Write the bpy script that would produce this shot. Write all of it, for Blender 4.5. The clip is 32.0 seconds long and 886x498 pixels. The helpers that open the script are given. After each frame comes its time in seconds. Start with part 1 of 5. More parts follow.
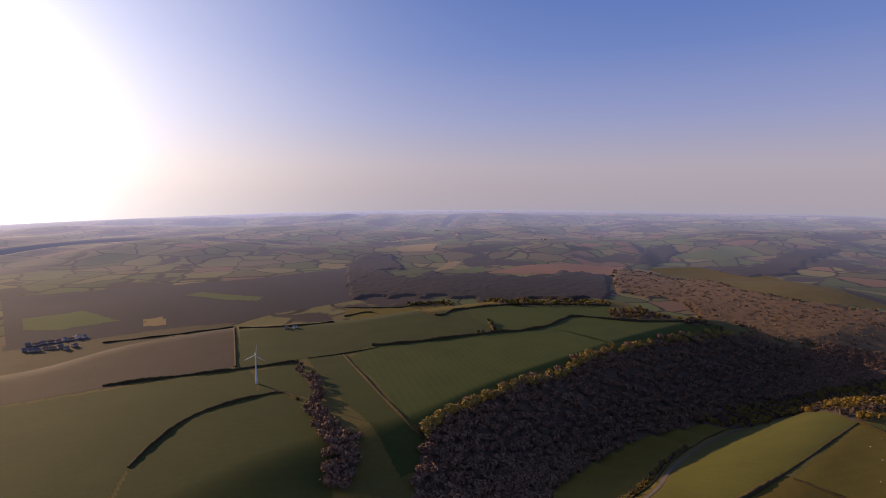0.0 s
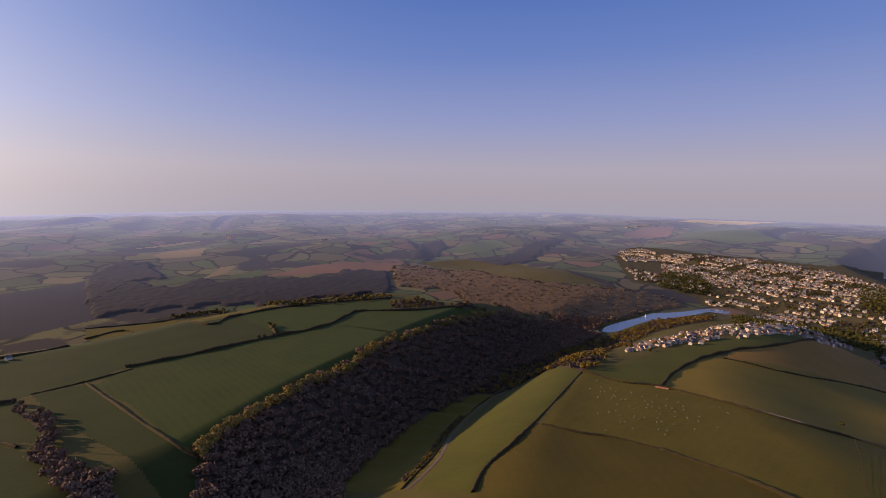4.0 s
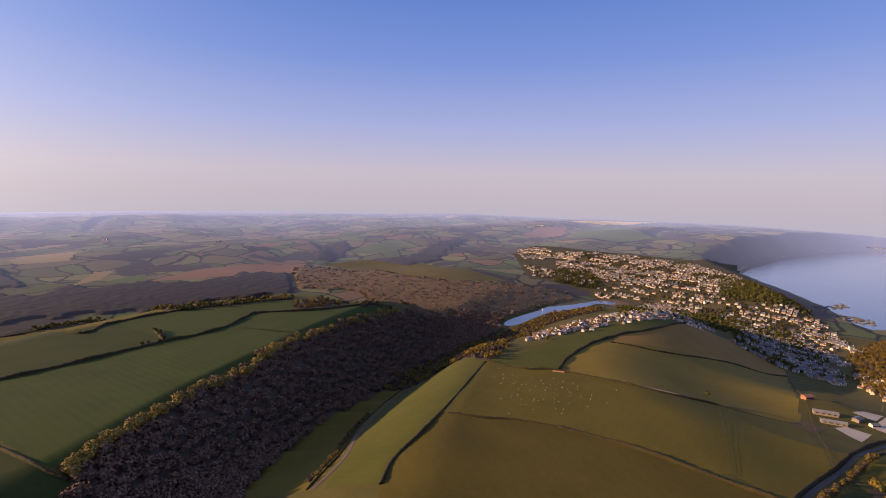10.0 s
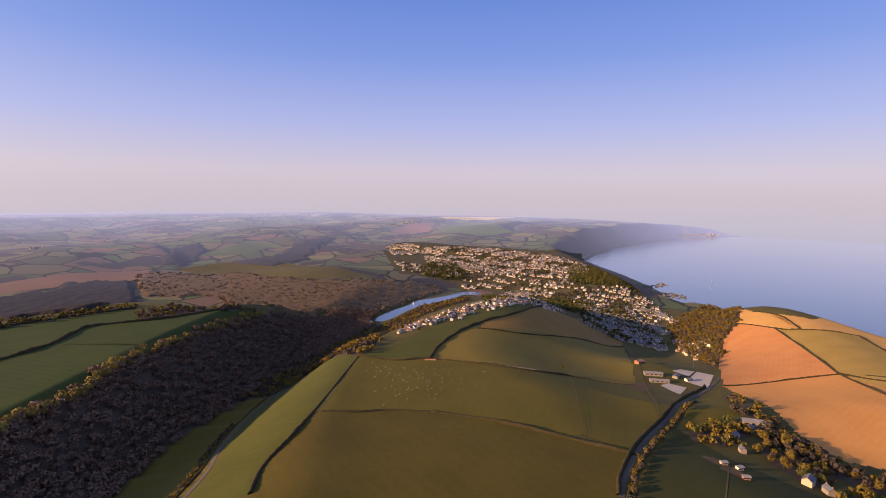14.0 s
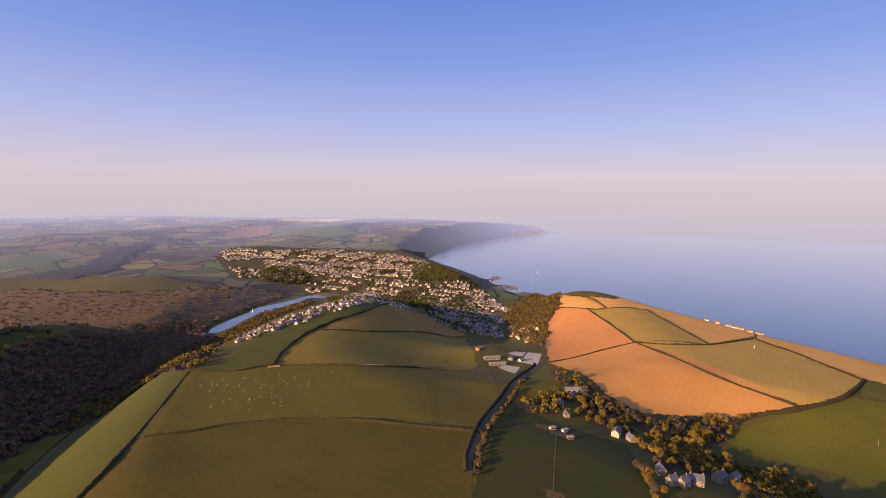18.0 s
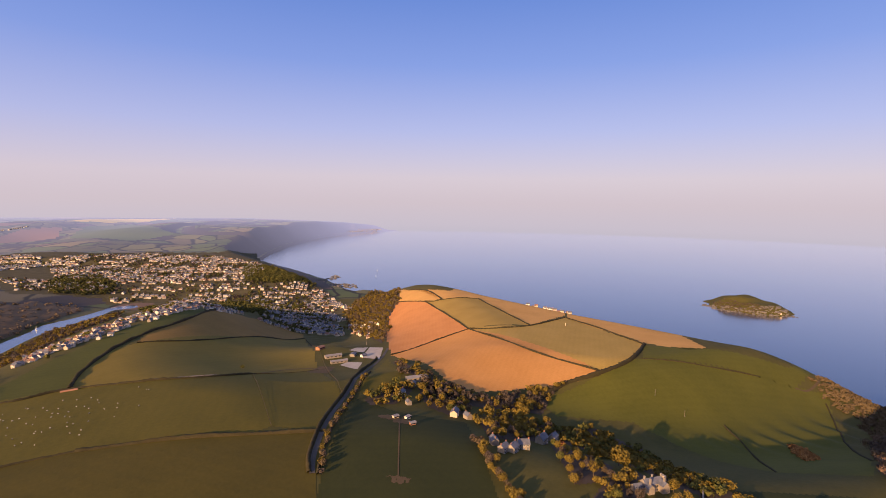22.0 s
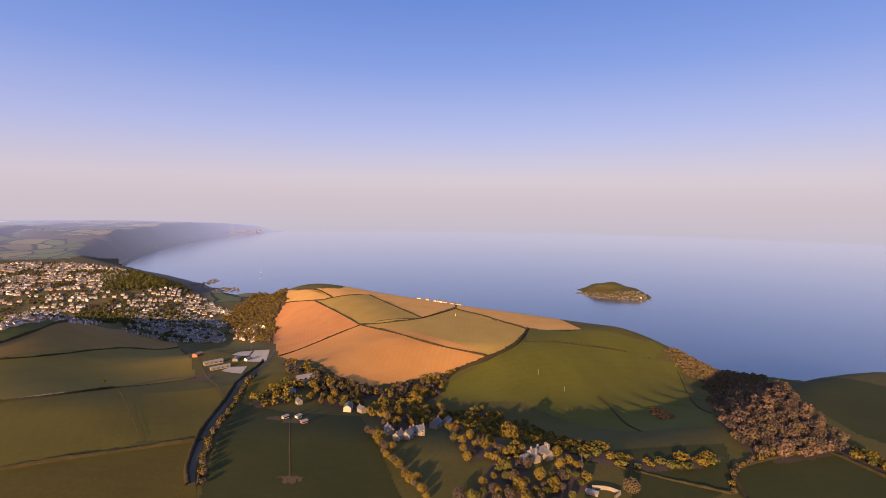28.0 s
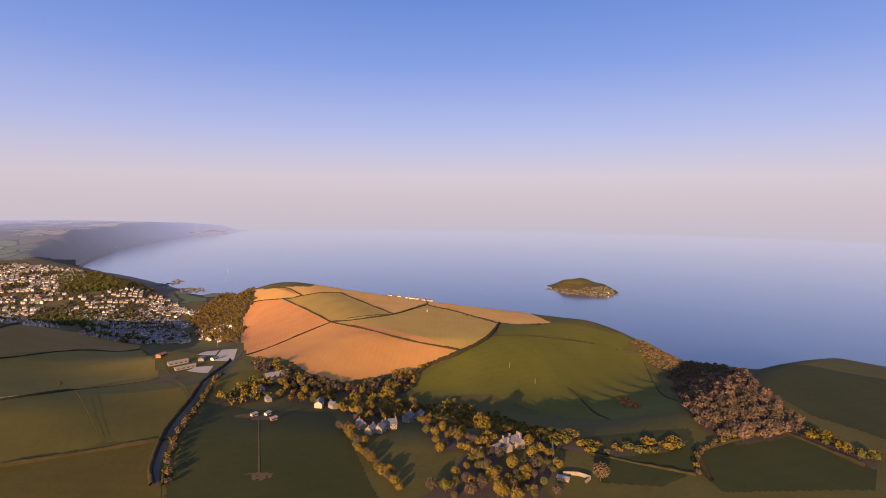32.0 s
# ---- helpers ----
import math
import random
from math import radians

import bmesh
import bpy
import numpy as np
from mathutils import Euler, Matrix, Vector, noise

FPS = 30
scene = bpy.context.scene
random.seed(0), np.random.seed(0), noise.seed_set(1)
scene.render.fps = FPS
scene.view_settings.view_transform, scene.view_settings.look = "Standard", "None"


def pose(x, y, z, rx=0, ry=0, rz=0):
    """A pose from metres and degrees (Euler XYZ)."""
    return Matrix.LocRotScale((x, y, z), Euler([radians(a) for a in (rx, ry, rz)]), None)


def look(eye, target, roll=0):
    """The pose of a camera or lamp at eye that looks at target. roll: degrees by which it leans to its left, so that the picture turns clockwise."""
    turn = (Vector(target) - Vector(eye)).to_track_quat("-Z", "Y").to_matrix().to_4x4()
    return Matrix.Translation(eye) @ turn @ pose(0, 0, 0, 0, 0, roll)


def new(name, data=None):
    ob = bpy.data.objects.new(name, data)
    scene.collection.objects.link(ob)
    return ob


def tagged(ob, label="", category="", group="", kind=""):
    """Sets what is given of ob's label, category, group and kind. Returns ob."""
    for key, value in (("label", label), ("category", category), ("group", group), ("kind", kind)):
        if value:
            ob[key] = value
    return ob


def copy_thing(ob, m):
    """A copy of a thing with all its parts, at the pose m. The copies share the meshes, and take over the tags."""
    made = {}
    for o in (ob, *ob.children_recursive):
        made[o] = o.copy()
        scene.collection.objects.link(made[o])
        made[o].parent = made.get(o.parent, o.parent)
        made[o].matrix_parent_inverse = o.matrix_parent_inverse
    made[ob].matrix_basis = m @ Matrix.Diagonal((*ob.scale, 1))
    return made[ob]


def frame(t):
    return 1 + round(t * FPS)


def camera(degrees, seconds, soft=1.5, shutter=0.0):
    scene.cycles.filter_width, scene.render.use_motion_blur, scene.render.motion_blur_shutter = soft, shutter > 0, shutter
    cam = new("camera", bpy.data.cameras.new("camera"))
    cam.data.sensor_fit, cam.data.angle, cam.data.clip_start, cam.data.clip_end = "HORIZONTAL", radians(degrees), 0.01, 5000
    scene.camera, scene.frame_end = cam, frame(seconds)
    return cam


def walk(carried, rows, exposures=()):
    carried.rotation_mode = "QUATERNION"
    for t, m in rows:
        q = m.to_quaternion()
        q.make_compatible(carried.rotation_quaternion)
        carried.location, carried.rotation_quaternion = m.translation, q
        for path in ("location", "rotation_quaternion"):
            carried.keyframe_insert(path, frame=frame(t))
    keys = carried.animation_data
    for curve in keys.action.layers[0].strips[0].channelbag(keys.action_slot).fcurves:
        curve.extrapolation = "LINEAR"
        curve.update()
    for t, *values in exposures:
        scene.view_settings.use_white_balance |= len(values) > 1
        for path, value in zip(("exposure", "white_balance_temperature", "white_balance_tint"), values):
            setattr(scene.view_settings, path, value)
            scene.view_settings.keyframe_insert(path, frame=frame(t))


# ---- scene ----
cam = camera(83.96, 32.0, soft=0.9)
PATH = [  # seconds, height, bearing, pitch, lean in degrees
    (0, 311.0, -46.57, -6.66, 0.36), (0.5, 310.2, -44.42, -6.67, 0.54), (1, 309.4, -39.09, -6.54, 0.39), (1.5, 308.7, -32.55, -6.37, 0.16), (2, 307.9, -27.78, -6.36, 0.43),
    (2.5, 307.2, -24.70, -6.25, 0.63), (4.5, 304.3, -20.67, -6.31, 0.77), (5, 303.6, -19.63, -6.25, 0.84), (5.5, 302.8, -18.92, -6.20, 0.87), (6, 302.1, -17.82, -6.16, 0.90),
    (6.5, 301.4, -16.70, -6.15, 0.98), (7, 300.7, -15.41, -6.09, 1.00), (7.5, 300.1, -13.99, -6.07, 1.04), (8, 299.4, -13.04, -6.04, 1.03), (8.5, 298.7, -12.50, -6.01, 1.07),
    (9, 298.0, -11.82, -5.98, 1.14), (9.5, 297.4, -11.20, -5.94, 1.13), (10, 296.7, -10.35, -5.90, 1.20), (10.5, 296.0, -8.88, -5.85, 1.17), (11, 295.4, -7.11, -5.83, 1.18),
    (11.5, 294.7, -5.32, -5.86, 1.02), (12, 294.1, -3.57, -5.85, 1.02), (12.5, 293.4, -1.77, -5.87, 0.97), (13, 292.8, -0.01, -5.86, 0.90), (13.5, 292.1, 2.18, -5.84, 0.82),
    (14, 291.5, 4.87, -5.87, 0.81), (14.5, 290.9, 7.75, -5.71, 0.81), (16.5, 288.4, 17.37, -5.57, 0.65), (17, 287.8, 19.15, -5.49, 0.70), (17.5, 287.2, 20.94, -5.47, 0.64),
    (18, 286.6, 22.85, -5.44, 0.64), (18.5, 285.9, 24.70, -5.42, 0.71), (19, 285.3, 27.09, -5.40, 0.61), (19.5, 284.7, 29.61, -5.35, 0.71), (20, 284.1, 32.43, -5.34, 0.81),
    (20.5, 283.5, 35.31, -5.30, 0.85), (21, 282.9, 37.90, -5.31, 0.81), (21.5, 282.3, 40.09, -5.32, 0.87), (22, 281.8, 41.52, -5.31, 0.80), (22.5, 281.1, 42.48, -5.29, 0.76),
    (23, 280.6, 43.10, -5.30, 0.73), (23.5, 280.0, 43.77, -5.26, 0.73), (24, 279.4, 44.52, -5.25, 0.74), (24.5, 278.8, 45.22, -5.25, 0.73), (25, 278.2, 45.93, -5.27, 0.74),
    (25.5, 277.6, 46.72, -5.28, 0.71), (26, 277.0, 48.23, -5.24, 0.67), (26.5, 276.4, 50.80, -5.17, 0.55), (28.5, 274.1, 54.66, -5.23, 0.58), (29, 273.5, 55.15, -5.21, 0.54),
    (29.5, 272.9, 55.76, -5.22, 0.51), (30, 272.4, 56.29, -5.22, 0.52), (30.5, 271.8, 56.70, -5.27, 0.55), (31, 271.2, 57.10, -5.29, 0.46), (31.5, 270.6, 57.46, -5.31, 0.47),
    (32, 270.0, 57.66, -5.29, 0.45),
]
rows = []
for t, up, bearing, pitch, lean in PATH:
    eye = Vector((0, 0, up))
    a, p = radians(bearing), radians(pitch)
    ahead = Vector((math.sin(a) * math.cos(p), math.cos(a) * math.cos(p), math.sin(p)))
    rows.append((t, look(eye, eye + ahead, lean)))
walk(cam, rows, [(0, 0.18, 6400, 10), (1, 0.13, 6350, 10), (2, 0.08, 6250, 10), (6, 0.35, 6350, 9), (10, 0.59, 6450, 9), (13, 0.74, 6500, 10), (19, 0.78, 6750, 10), (32, 0.74, 6700, 9)])

# ---- light ----
SUN_AZ, SUN_EL = -103.0, 14.0
world = bpy.data.worlds.new("evening_sky")
scene.world = world
world.use_nodes = True
wn, wl = world.node_tree.nodes, world.node_tree.links
sky = wn.new("ShaderNodeTexSky")
sky.sky_type, sky.sun_disc = "NISHITA", False
sky.sun_elevation, sky.sun_rotation = radians(SUN_EL), radians(SUN_AZ)
sky.air_density, sky.dust_density, sky.ozone_density = 1.0, 2.0, 3.0
way = wn.new("ShaderNodeTexCoord")
split = wn.new("ShaderNodeSeparateXYZ")
wl.new(way.outputs["Generated"], split.inputs[0])
# clear evening sky: pinkish haze over the horizon, violet blue above
ramp = wn.new("ShaderNodeValToRGB")
lift = wn.new("ShaderNodeMapRange")
lift.inputs["From Min"].default_value, lift.inputs["From Max"].default_value = -0.10, 0.90
wl.new(split.outputs["Z"], lift.inputs["Value"])
wl.new(lift.outputs[0], ramp.inputs[0])
stops = [(0.0, (0.25, 0.26, 0.33)), (0.055, (0.33, 0.30, 0.36)), (0.10, (0.36, 0.31, 0.355)), (0.15, (0.365, 0.315, 0.375)), (0.24, (0.245, 0.26, 0.44)), (0.36, (0.125, 0.18, 0.42)), (0.50, (0.06, 0.12, 0.36)), (0.62, (0.10, 0.15, 0.36)), (1.0, (0.15, 0.18, 0.33))]
while len(ramp.color_ramp.elements) < len(stops):
    ramp.color_ramp.elements.new(0.5)
for e, (p, c) in zip(ramp.color_ramp.elements, stops):
    e.position, e.color = p, (*c, 1)
# glow of the haze round the low sun
toward = wn.new("ShaderNodeVectorMath")
toward.operation = "DOT_PRODUCT"
toward.inputs[1].default_value = (math.sin(radians(SUN_AZ + 9)) * 0.985, math.cos(radians(SUN_AZ + 9)) * 0.985, 0.10)
wl.new(way.outputs["Generated"], toward.inputs[0])
mixes = ramp.outputs[0]
for power, colour in ((4.0, (0.16, 0.130, 0.105)), (11.0, (0.55, 0.49, 0.45)), (60.0, (1.6, 1.5, 1.4))):
    clip = wn.new("ShaderNodeMath")
    clip.operation, clip.inputs[1].default_value = "MAXIMUM", 0.0
    wl.new(toward.outputs["Value"], clip.inputs[0])
    pw = wn.new("ShaderNodeMath")
    pw.operation, pw.inputs[1].default_value = "POWER", power
    wl.new(clip.outputs[0], pw.inputs[0])
    mix = wn.new("ShaderNodeMix")
    mix.data_type, mix.blend_type = "RGBA", "ADD"
    mix.inputs["B"].default_value = (*colour, 1)
    wl.new(pw.outputs[0], mix.inputs["Factor"])
    wl.new(mixes, mix.inputs["A"])
    mixes = mix.outputs["Result"]
both = wn.new("ShaderNodeMix")
both.data_type, both.blend_type = "RGBA", "ADD"
both.inputs["Factor"].default_value = 0.012
wl.new(mixes, both.inputs["A"])
wl.new(sky.outputs[0], both.inputs["B"])
wl.new(both.outputs["Result"], wn["Background"].inputs["Color"])
wn["Background"].inputs["Strength"].default_value = 1.0

sun = new("sun", bpy.data.lights.new("sun", "SUN"))
sun.data.energy, sun.data.angle, sun.data.color = 4.7, radians(0.6), (1.0, 0.64, 0.33)
sun_from = Vector((math.sin(radians(SUN_AZ)) * math.cos(radians(SUN_EL)), math.cos(radians(SUN_AZ)) * math.cos(radians(SUN_EL)), math.sin(radians(SUN_EL))))
sun.matrix_world = look(sun_from * 1000, (0, 0, 0))

# ---- terrain ----
def polar(az, d):
    """Plan place from a bearing in degrees and a distance in metres, both from the hovering point."""
    return d * math.sin(radians(az)), d * math.cos(radians(az))


def smooth(a, b, v):
    t = np.clip((v - a) / (b - a), 0, 1)
    return t * t * (3 - 2 * t)


def line_distance(x, y, pts):
    """Distance to a broken line."""
    best = np.full(np.shape(x), 1e9)
    for (ax, ay), (bx, by) in zip(pts, pts[1:]):
        dx, dy = bx - ax, by - ay
        s = np.clip(((x - ax) * dx + (y - ay) * dy) / (dx * dx + dy * dy), 0, 1)
        best = np.minimum(best, np.hypot(x - ax - s * dx, y - ay - s * dy))
    return best


def bend(pts, n=6):
    """A smooth line through points given as tuples, n steps from one to the next."""
    p = np.array([pts[0], *pts, pts[-1]], float)
    out = []
    for i in range(1, len(p) - 2):
        for t in np.arange(n) / n:
            out.append(0.5 * (2 * p[i] + (p[i + 1] - p[i - 1]) * t + (2 * p[i - 1] - 5 * p[i] + 4 * p[i + 1] - p[i + 2]) * t ** 2 + (3 * p[i] - p[i - 1] - 3 * p[i + 1] + p[i + 2]) * t ** 3))
    return np.array(out + [p[-1]])


def valley(x, y, line):
    """Distance to a stream and its floor's height there."""
    pts = bend([(*polar(a, r), f) for a, r, f in line], 5)
    weight, total = 0, 0
    for px, py, f in pts:
        q = (x - px) ** 2 + (y - py) ** 2 + 4.0
        w = 1 / (q * q)
        weight, total = weight + w, total + w * f
    return line_distance(x, y, [(p[0], p[1]) for p in pts]), total / weight


def inside(x, y, pts):
    hit = np.zeros(np.shape(x), bool)
    for i in range(len(pts)):
        (ax, ay), (bx, by) = pts[i - 1], pts[i]
        if ay != by:
            hit ^= ((ay > y) != (by > y)) & (x < (bx - ax) * (y - ay) / (by - ay) + ax)
    return hit


CREST_AZ = [-180, -87, -81, -69, -58, -45, -39, -27, -22, -16, -12, -5, -1, 2, 8, 13, 18, 21, 26, 30, 35, 38, 43, 48, 55, 63, 70, 77, 83, 88, 93, 100, 180]
CREST_D = [980, 654, 711, 739, 722, 819, 882, 952, 840, 854, 826, 546, 581, 637, 756, 833, 839, 785, 651, 728, 917, 986, 953, 881, 795, 717, 664, 630, 616, 567, 571, 581, 840]
CREST = np.convolve(np.pad(np.interp(np.arange(-180, 181), CREST_AZ, CREST_D), 5, "edge"), np.hanning(13)[1:-1] / np.hanning(13).sum(), "valid")
HORIZON_AZ = [-180, -95, -81, -63, -39, -27, -15, 0, 10, 20, 30, 36, 180]  # how far the hazy skyline sinks, in degrees
HORIZON_EL = [1.2, 1.2, 0.8, 0.3, -0.1, -0.3, -0.1, 0.35, 0.6, 0.95, 1.6, 2.3, 2.5]
SLOPE_AZ = [-180, -46, -28, -20, -15, -7, 0, 10, 19, 27, 33, 42, 60, 180]  # fall of the uplands and their level, by bearing
SLOPE_EL = [2.05, 2.05, 2.2, 2.1, 1.9, 1.55, 1.5, 1.28, 1.0, 0.76, 0.6, 0.3, 0.0, 0.0]
SLOPE_Z = [311, 311, 307, 303, 300, 296, 293, 290, 288, 286, 284, 282, 280, 280]
# stream valleys: bearing, distance, floor height
RIVER = [(-95, 200, 119), (-62, 275, 110), (-42, 330, 90), (-29.5, 450, 58), (-18, 640, 32), (-8, 930, 9), (-4, 1090, 2), (-2.2, 1170, -0.3), (0.2, 1270, -0.4), (3, 1375, -0.4), (5.5, 1450, -0.4)]
HARBOUR = [(8, 1510, -0.3), (11, 1510, 1), (14, 1475, 2), (21, 1400, 2), (26, 1390, 4), (30, 1460, 8), (33, 1610, 14)]
POOL = [(3.0, 1375, -0.6), (4.5, 1430, -0.6), (6.7, 1500, -0.6), (8.6, 1510, -0.6)]
WEST_COOMBE = [(29, 644, 92), (28.5, 798, 53), (27.5, 980, 21), (26, 1190, 7), (25.5, 1320, 5), (26, 1390, 4)]
HAMLET = [(33, 462, 113), (44, 445, 107), (56, 420, 99), (66, 427, 92), (76, 497, 79), (84, 658, 56), (92, 868, 7), (95, 1064, -7)]
COAST = [(37, 4990), (35.4, 4930), (31.4, 4480), (27.4, 3930), (24.1, 3240), (21.9, 2720), (20.9, 2450), (22.6, 2250), (25.3, 2015), (28.2, 1780), (30.2, 1610), (31.3, 1570), (32.5, 1590), (34, 1550), (37, 1410), (45, 1200), (53, 1020), (62, 920), (72, 870), (84, 900), (93, 970), (101, 855), (118, 810), (140, 1260), (165, 4800)]
SEA = [polar(a, d) for a, d in COAST] + [polar(a, 9000) for a in (160, 130, 100, 75, 50, 37)]
VALLEYS = [(RIVER, 6, 170), (POOL, 16, 90), (HARBOUR, 16, 230), (WEST_COOMBE, 21, 238), (HAMLET, 11, 133)]


def height(x, y):
    """Height of the land over the sea at plan places (arrays)."""
    x, y = np.asarray(x, float), np.asarray(y, float)
    d, az = np.hypot(x, y) + 1e-6, np.degrees(np.arctan2(x, y))
    crest = np.interp(az, np.arange(-180, 181), CREST)
    s = np.clip(np.log(np.maximum(d, 1680) / 1680) / math.log(4900 / 1680), 0, 1)
    far = np.interp(az, SLOPE_AZ, SLOPE_Z) - np.maximum(d, 1680) * np.tan(np.radians(7.5 * (1 - s) ** 1.45 + 0.05 + np.interp(az, SLOPE_AZ, SLOPE_EL)))
    wx, wy = x + 110 * np.sin(y / 390), y + 130 * np.sin(x / 340 + 2)
    swell = (np.sin(wx / 270 + 1.3) * np.cos(wy / 330 + 0.4) + 0.6 * np.sin(wx / 165 - wy / 215) + 0.25 * np.sin(wx / 78 + wy / 105 + 2))
    far = far + swell * np.clip((d - 1540) / 1000, 0, 1) * (7 + d * 0.003) * (1 - smooth(3700, 4800, d))
    creek = np.abs(np.sin(wx / 380 + 0.9 * np.sin(wy / 420 + 0.6)))
    far = far - (15 + 0.003 * d) * (1 - smooth(0.0, 0.30, creek)) * (0.55 + 0.45 * np.sin(wx / 610 - wy / 450)) * smooth(1750, 2300, d) * (1 - smooth(3900, 4700, d))
    far = far - d * np.tan(np.radians(np.interp(az, HORIZON_AZ, HORIZON_EL))) * smooth(2400, 4900, d)
    far = np.maximum(far, 14)
    near = 123 - 8.5 * (d / crest) ** 2 + 0.8 * np.sin(x / 84 + 0.7) * np.sin(y / 105)
    t = smooth(crest - 11, crest + np.interp(az, [-20, -5], [330, 504]), d)
    z = near * (1 - t) + far * t
    for line, flat, wide in VALLEYS:
        dist, floor = valley(x, y, line)
        if line is RIVER:  # its far bank is the steeper one
            beyond = d > np.interp(az, [a for a, _, _ in RIVER], [r for _, r, _ in RIVER])
            wide = np.where(beyond, np.interp(az, [-30, -12, -2], [95, 130, 196]), wide)
        k = smooth(flat, wide, dist)
        z = np.where(z > floor, floor + (z - floor) * k, z)
    # wooded spur over the pool
    sx, sy = polar(-10, 1666)
    u, v = (x - sx), (y - sy)
    z = z + 27 * np.exp(-(u / 260) ** 2 - (v / 170) ** 2)
    # coast
    sea = inside(x, y, SEA)
    cd = line_distance(x, y, [polar(a, r) for a, r in COAST])
    land = 0.12 + 0.88 * smooth(0, np.where(az > 31, 175, 165 + 0.02 * np.clip(d - 1900, 0, 3000) * (1 + 0.7 * np.sin(wx / 130) * np.cos(wy / 170))), cd)
    z = np.where(sea, -2 - np.minimum(cd * 0.08, 35), np.where(z > 0, z * land, z))
    # island
    ix, iy = polar(73.2, 1631)
    c, si = math.cos(radians(-73)), math.sin(radians(-73))
    u, v = (x - ix) * c - (y - iy) * si, (x - ix) * si + (y - iy) * c
    q = (u / 115) ** 2 + (v / 87) ** 2 + 0.12 * np.sin(u / 13) * np.cos(v / 15)
    isl = 32 * (1 - np.abs(q) ** 0.9) + 2.8 * np.sin(u / 18 + 1) - 0.06 * u
    z = np.where(q < 1.6, np.maximum(z, np.where(q < 1.6, isl, -9)), z)
    return z
# ---- end terrain ----
# ---- materials ----
def material(name, base, second=None, scale=20.0, fine=2.0, rough=0.9, bump=0.3, spec=0.2, lines=None):
    """A matte outdoor surface: two colours mixed by noise at a coarse and a fine scale (metres), with relief."""
    m = bpy.data.materials.new(name)
    m.use_nodes = True
    n, l = m.node_tree.nodes, m.node_tree.links
    b = n["Principled BSDF"]
    b.inputs["Roughness"].default_value, b.inputs["Specular IOR Level"].default_value = rough, spec
    geo = n.new("ShaderNodeNewGeometry")
    coarse, small = n.new("ShaderNodeTexNoise"), n.new("ShaderNodeTexNoise")
    coarse.inputs["Scale"].default_value, small.inputs["Scale"].default_value = 1 / scale, 1 / fine
    for k in (coarse, small):
        k.inputs["Detail"].default_value = 4
        l.new(geo.outputs["Position"], k.inputs["Vector"])
    add = n.new("ShaderNodeMath")
    add.operation, add.inputs[1].default_value = "MULTIPLY_ADD", 0.6
    l.new(coarse.outputs[0], add.inputs[0])
    half = n.new("ShaderNodeMath")
    half.operation, half.inputs[1].default_value = "MULTIPLY", 0.4
    l.new(small.outputs[0], half.inputs[0])
    l.new(half.outputs[0], add.inputs[2])
    ramp = n.new("ShaderNodeValToRGB")
    ramp.color_ramp.elements[0].position, ramp.color_ramp.elements[1].position = 0.35, 0.65
    ramp.color_ramp.elements[0].color = (*base, 1)
    ramp.color_ramp.elements[1].color = (*(second or [c * 1.35 for c in base]), 1)
    value = add.outputs[0]
    if lines:
        # rows left by the tractor: heading in degrees, gap in metres, strength
        turn, wave, mixed = n.new("ShaderNodeMapping"), n.new("ShaderNodeTexWave"), n.new("ShaderNodeMath")
        turn.inputs["Rotation"].default_value[2] = radians(lines[0])
        l.new(geo.outputs["Position"], turn.inputs["Vector"])
        l.new(turn.outputs[0], wave.inputs["Vector"])
        wave.inputs["Scale"].default_value, wave.inputs["Distortion"].default_value = 0.314 / lines[1], 2.0
        wave.inputs["Detail Scale"].default_value = 0.4
        mixed.operation, mixed.inputs[1].default_value = "MULTIPLY_ADD", lines[2]
        l.new(wave.outputs["Fac"], mixed.inputs[0])
        l.new(value, mixed.inputs[2])
        value = mixed.outputs[0]
    l.new(value, ramp.inputs[0])
    l.new(ramp.outputs[0], b.inputs["Base Color"])
    if bump:
        bp = n.new("ShaderNodeBump")
        bp.inputs["Strength"].default_value, bp.inputs["Distance"].default_value = bump, fine * 0.3
        l.new(small.outputs[0], bp.inputs["Height"])
        l.new(bp.outputs[0], b.inputs["Normal"])
    return m


# pastures and tilled land
PASTURE = material("pasture", (0.09, 0.072, 0.007), (0.12, 0.091, 0.01), 35, 3, bump=0.12, lines=(25, 9, 0.05))
PASTURE_BRIGHT = material("pasture_bright", (0.058, 0.06, 0.007), (0.078, 0.077, 0.01), 35, 3, bump=0.12, lines=(115, 8, 0.05))
PASTURE_OLIVE = material("pasture_olive", (0.15, 0.108, 0.014), (0.188, 0.132, 0.02), 32, 3, bump=0.12, lines=(70, 10, 0.05))
PASTURE_BROWN = material("pasture_brown", (0.2, 0.114, 0.022), (0.245, 0.14, 0.03), 32, 3, bump=0.12, lines=(95, 9, 0.05))
PASTURE_DARK = material("pasture_dark", (0.07, 0.053, 0.006), (0.094, 0.069, 0.008), 40, 3, bump=0.12, lines=(150, 10, 0.05))
SOIL_RED = material("soil_red", (0.46, 0.185, 0.055), (0.55, 0.235, 0.075), 28, 2, bump=0.2, lines=(40, 5, 0.05))
SOIL_TAN = material("soil_tan", (0.46, 0.205, 0.052), (0.55, 0.255, 0.072), 34, 2, bump=0.2, lines=(62, 6, 0.05))
SOIL_PALE = material("soil_pale", (0.48, 0.25, 0.064), (0.57, 0.305, 0.087), 30, 2, bump=0.2, lines=(110, 5, 0.05))
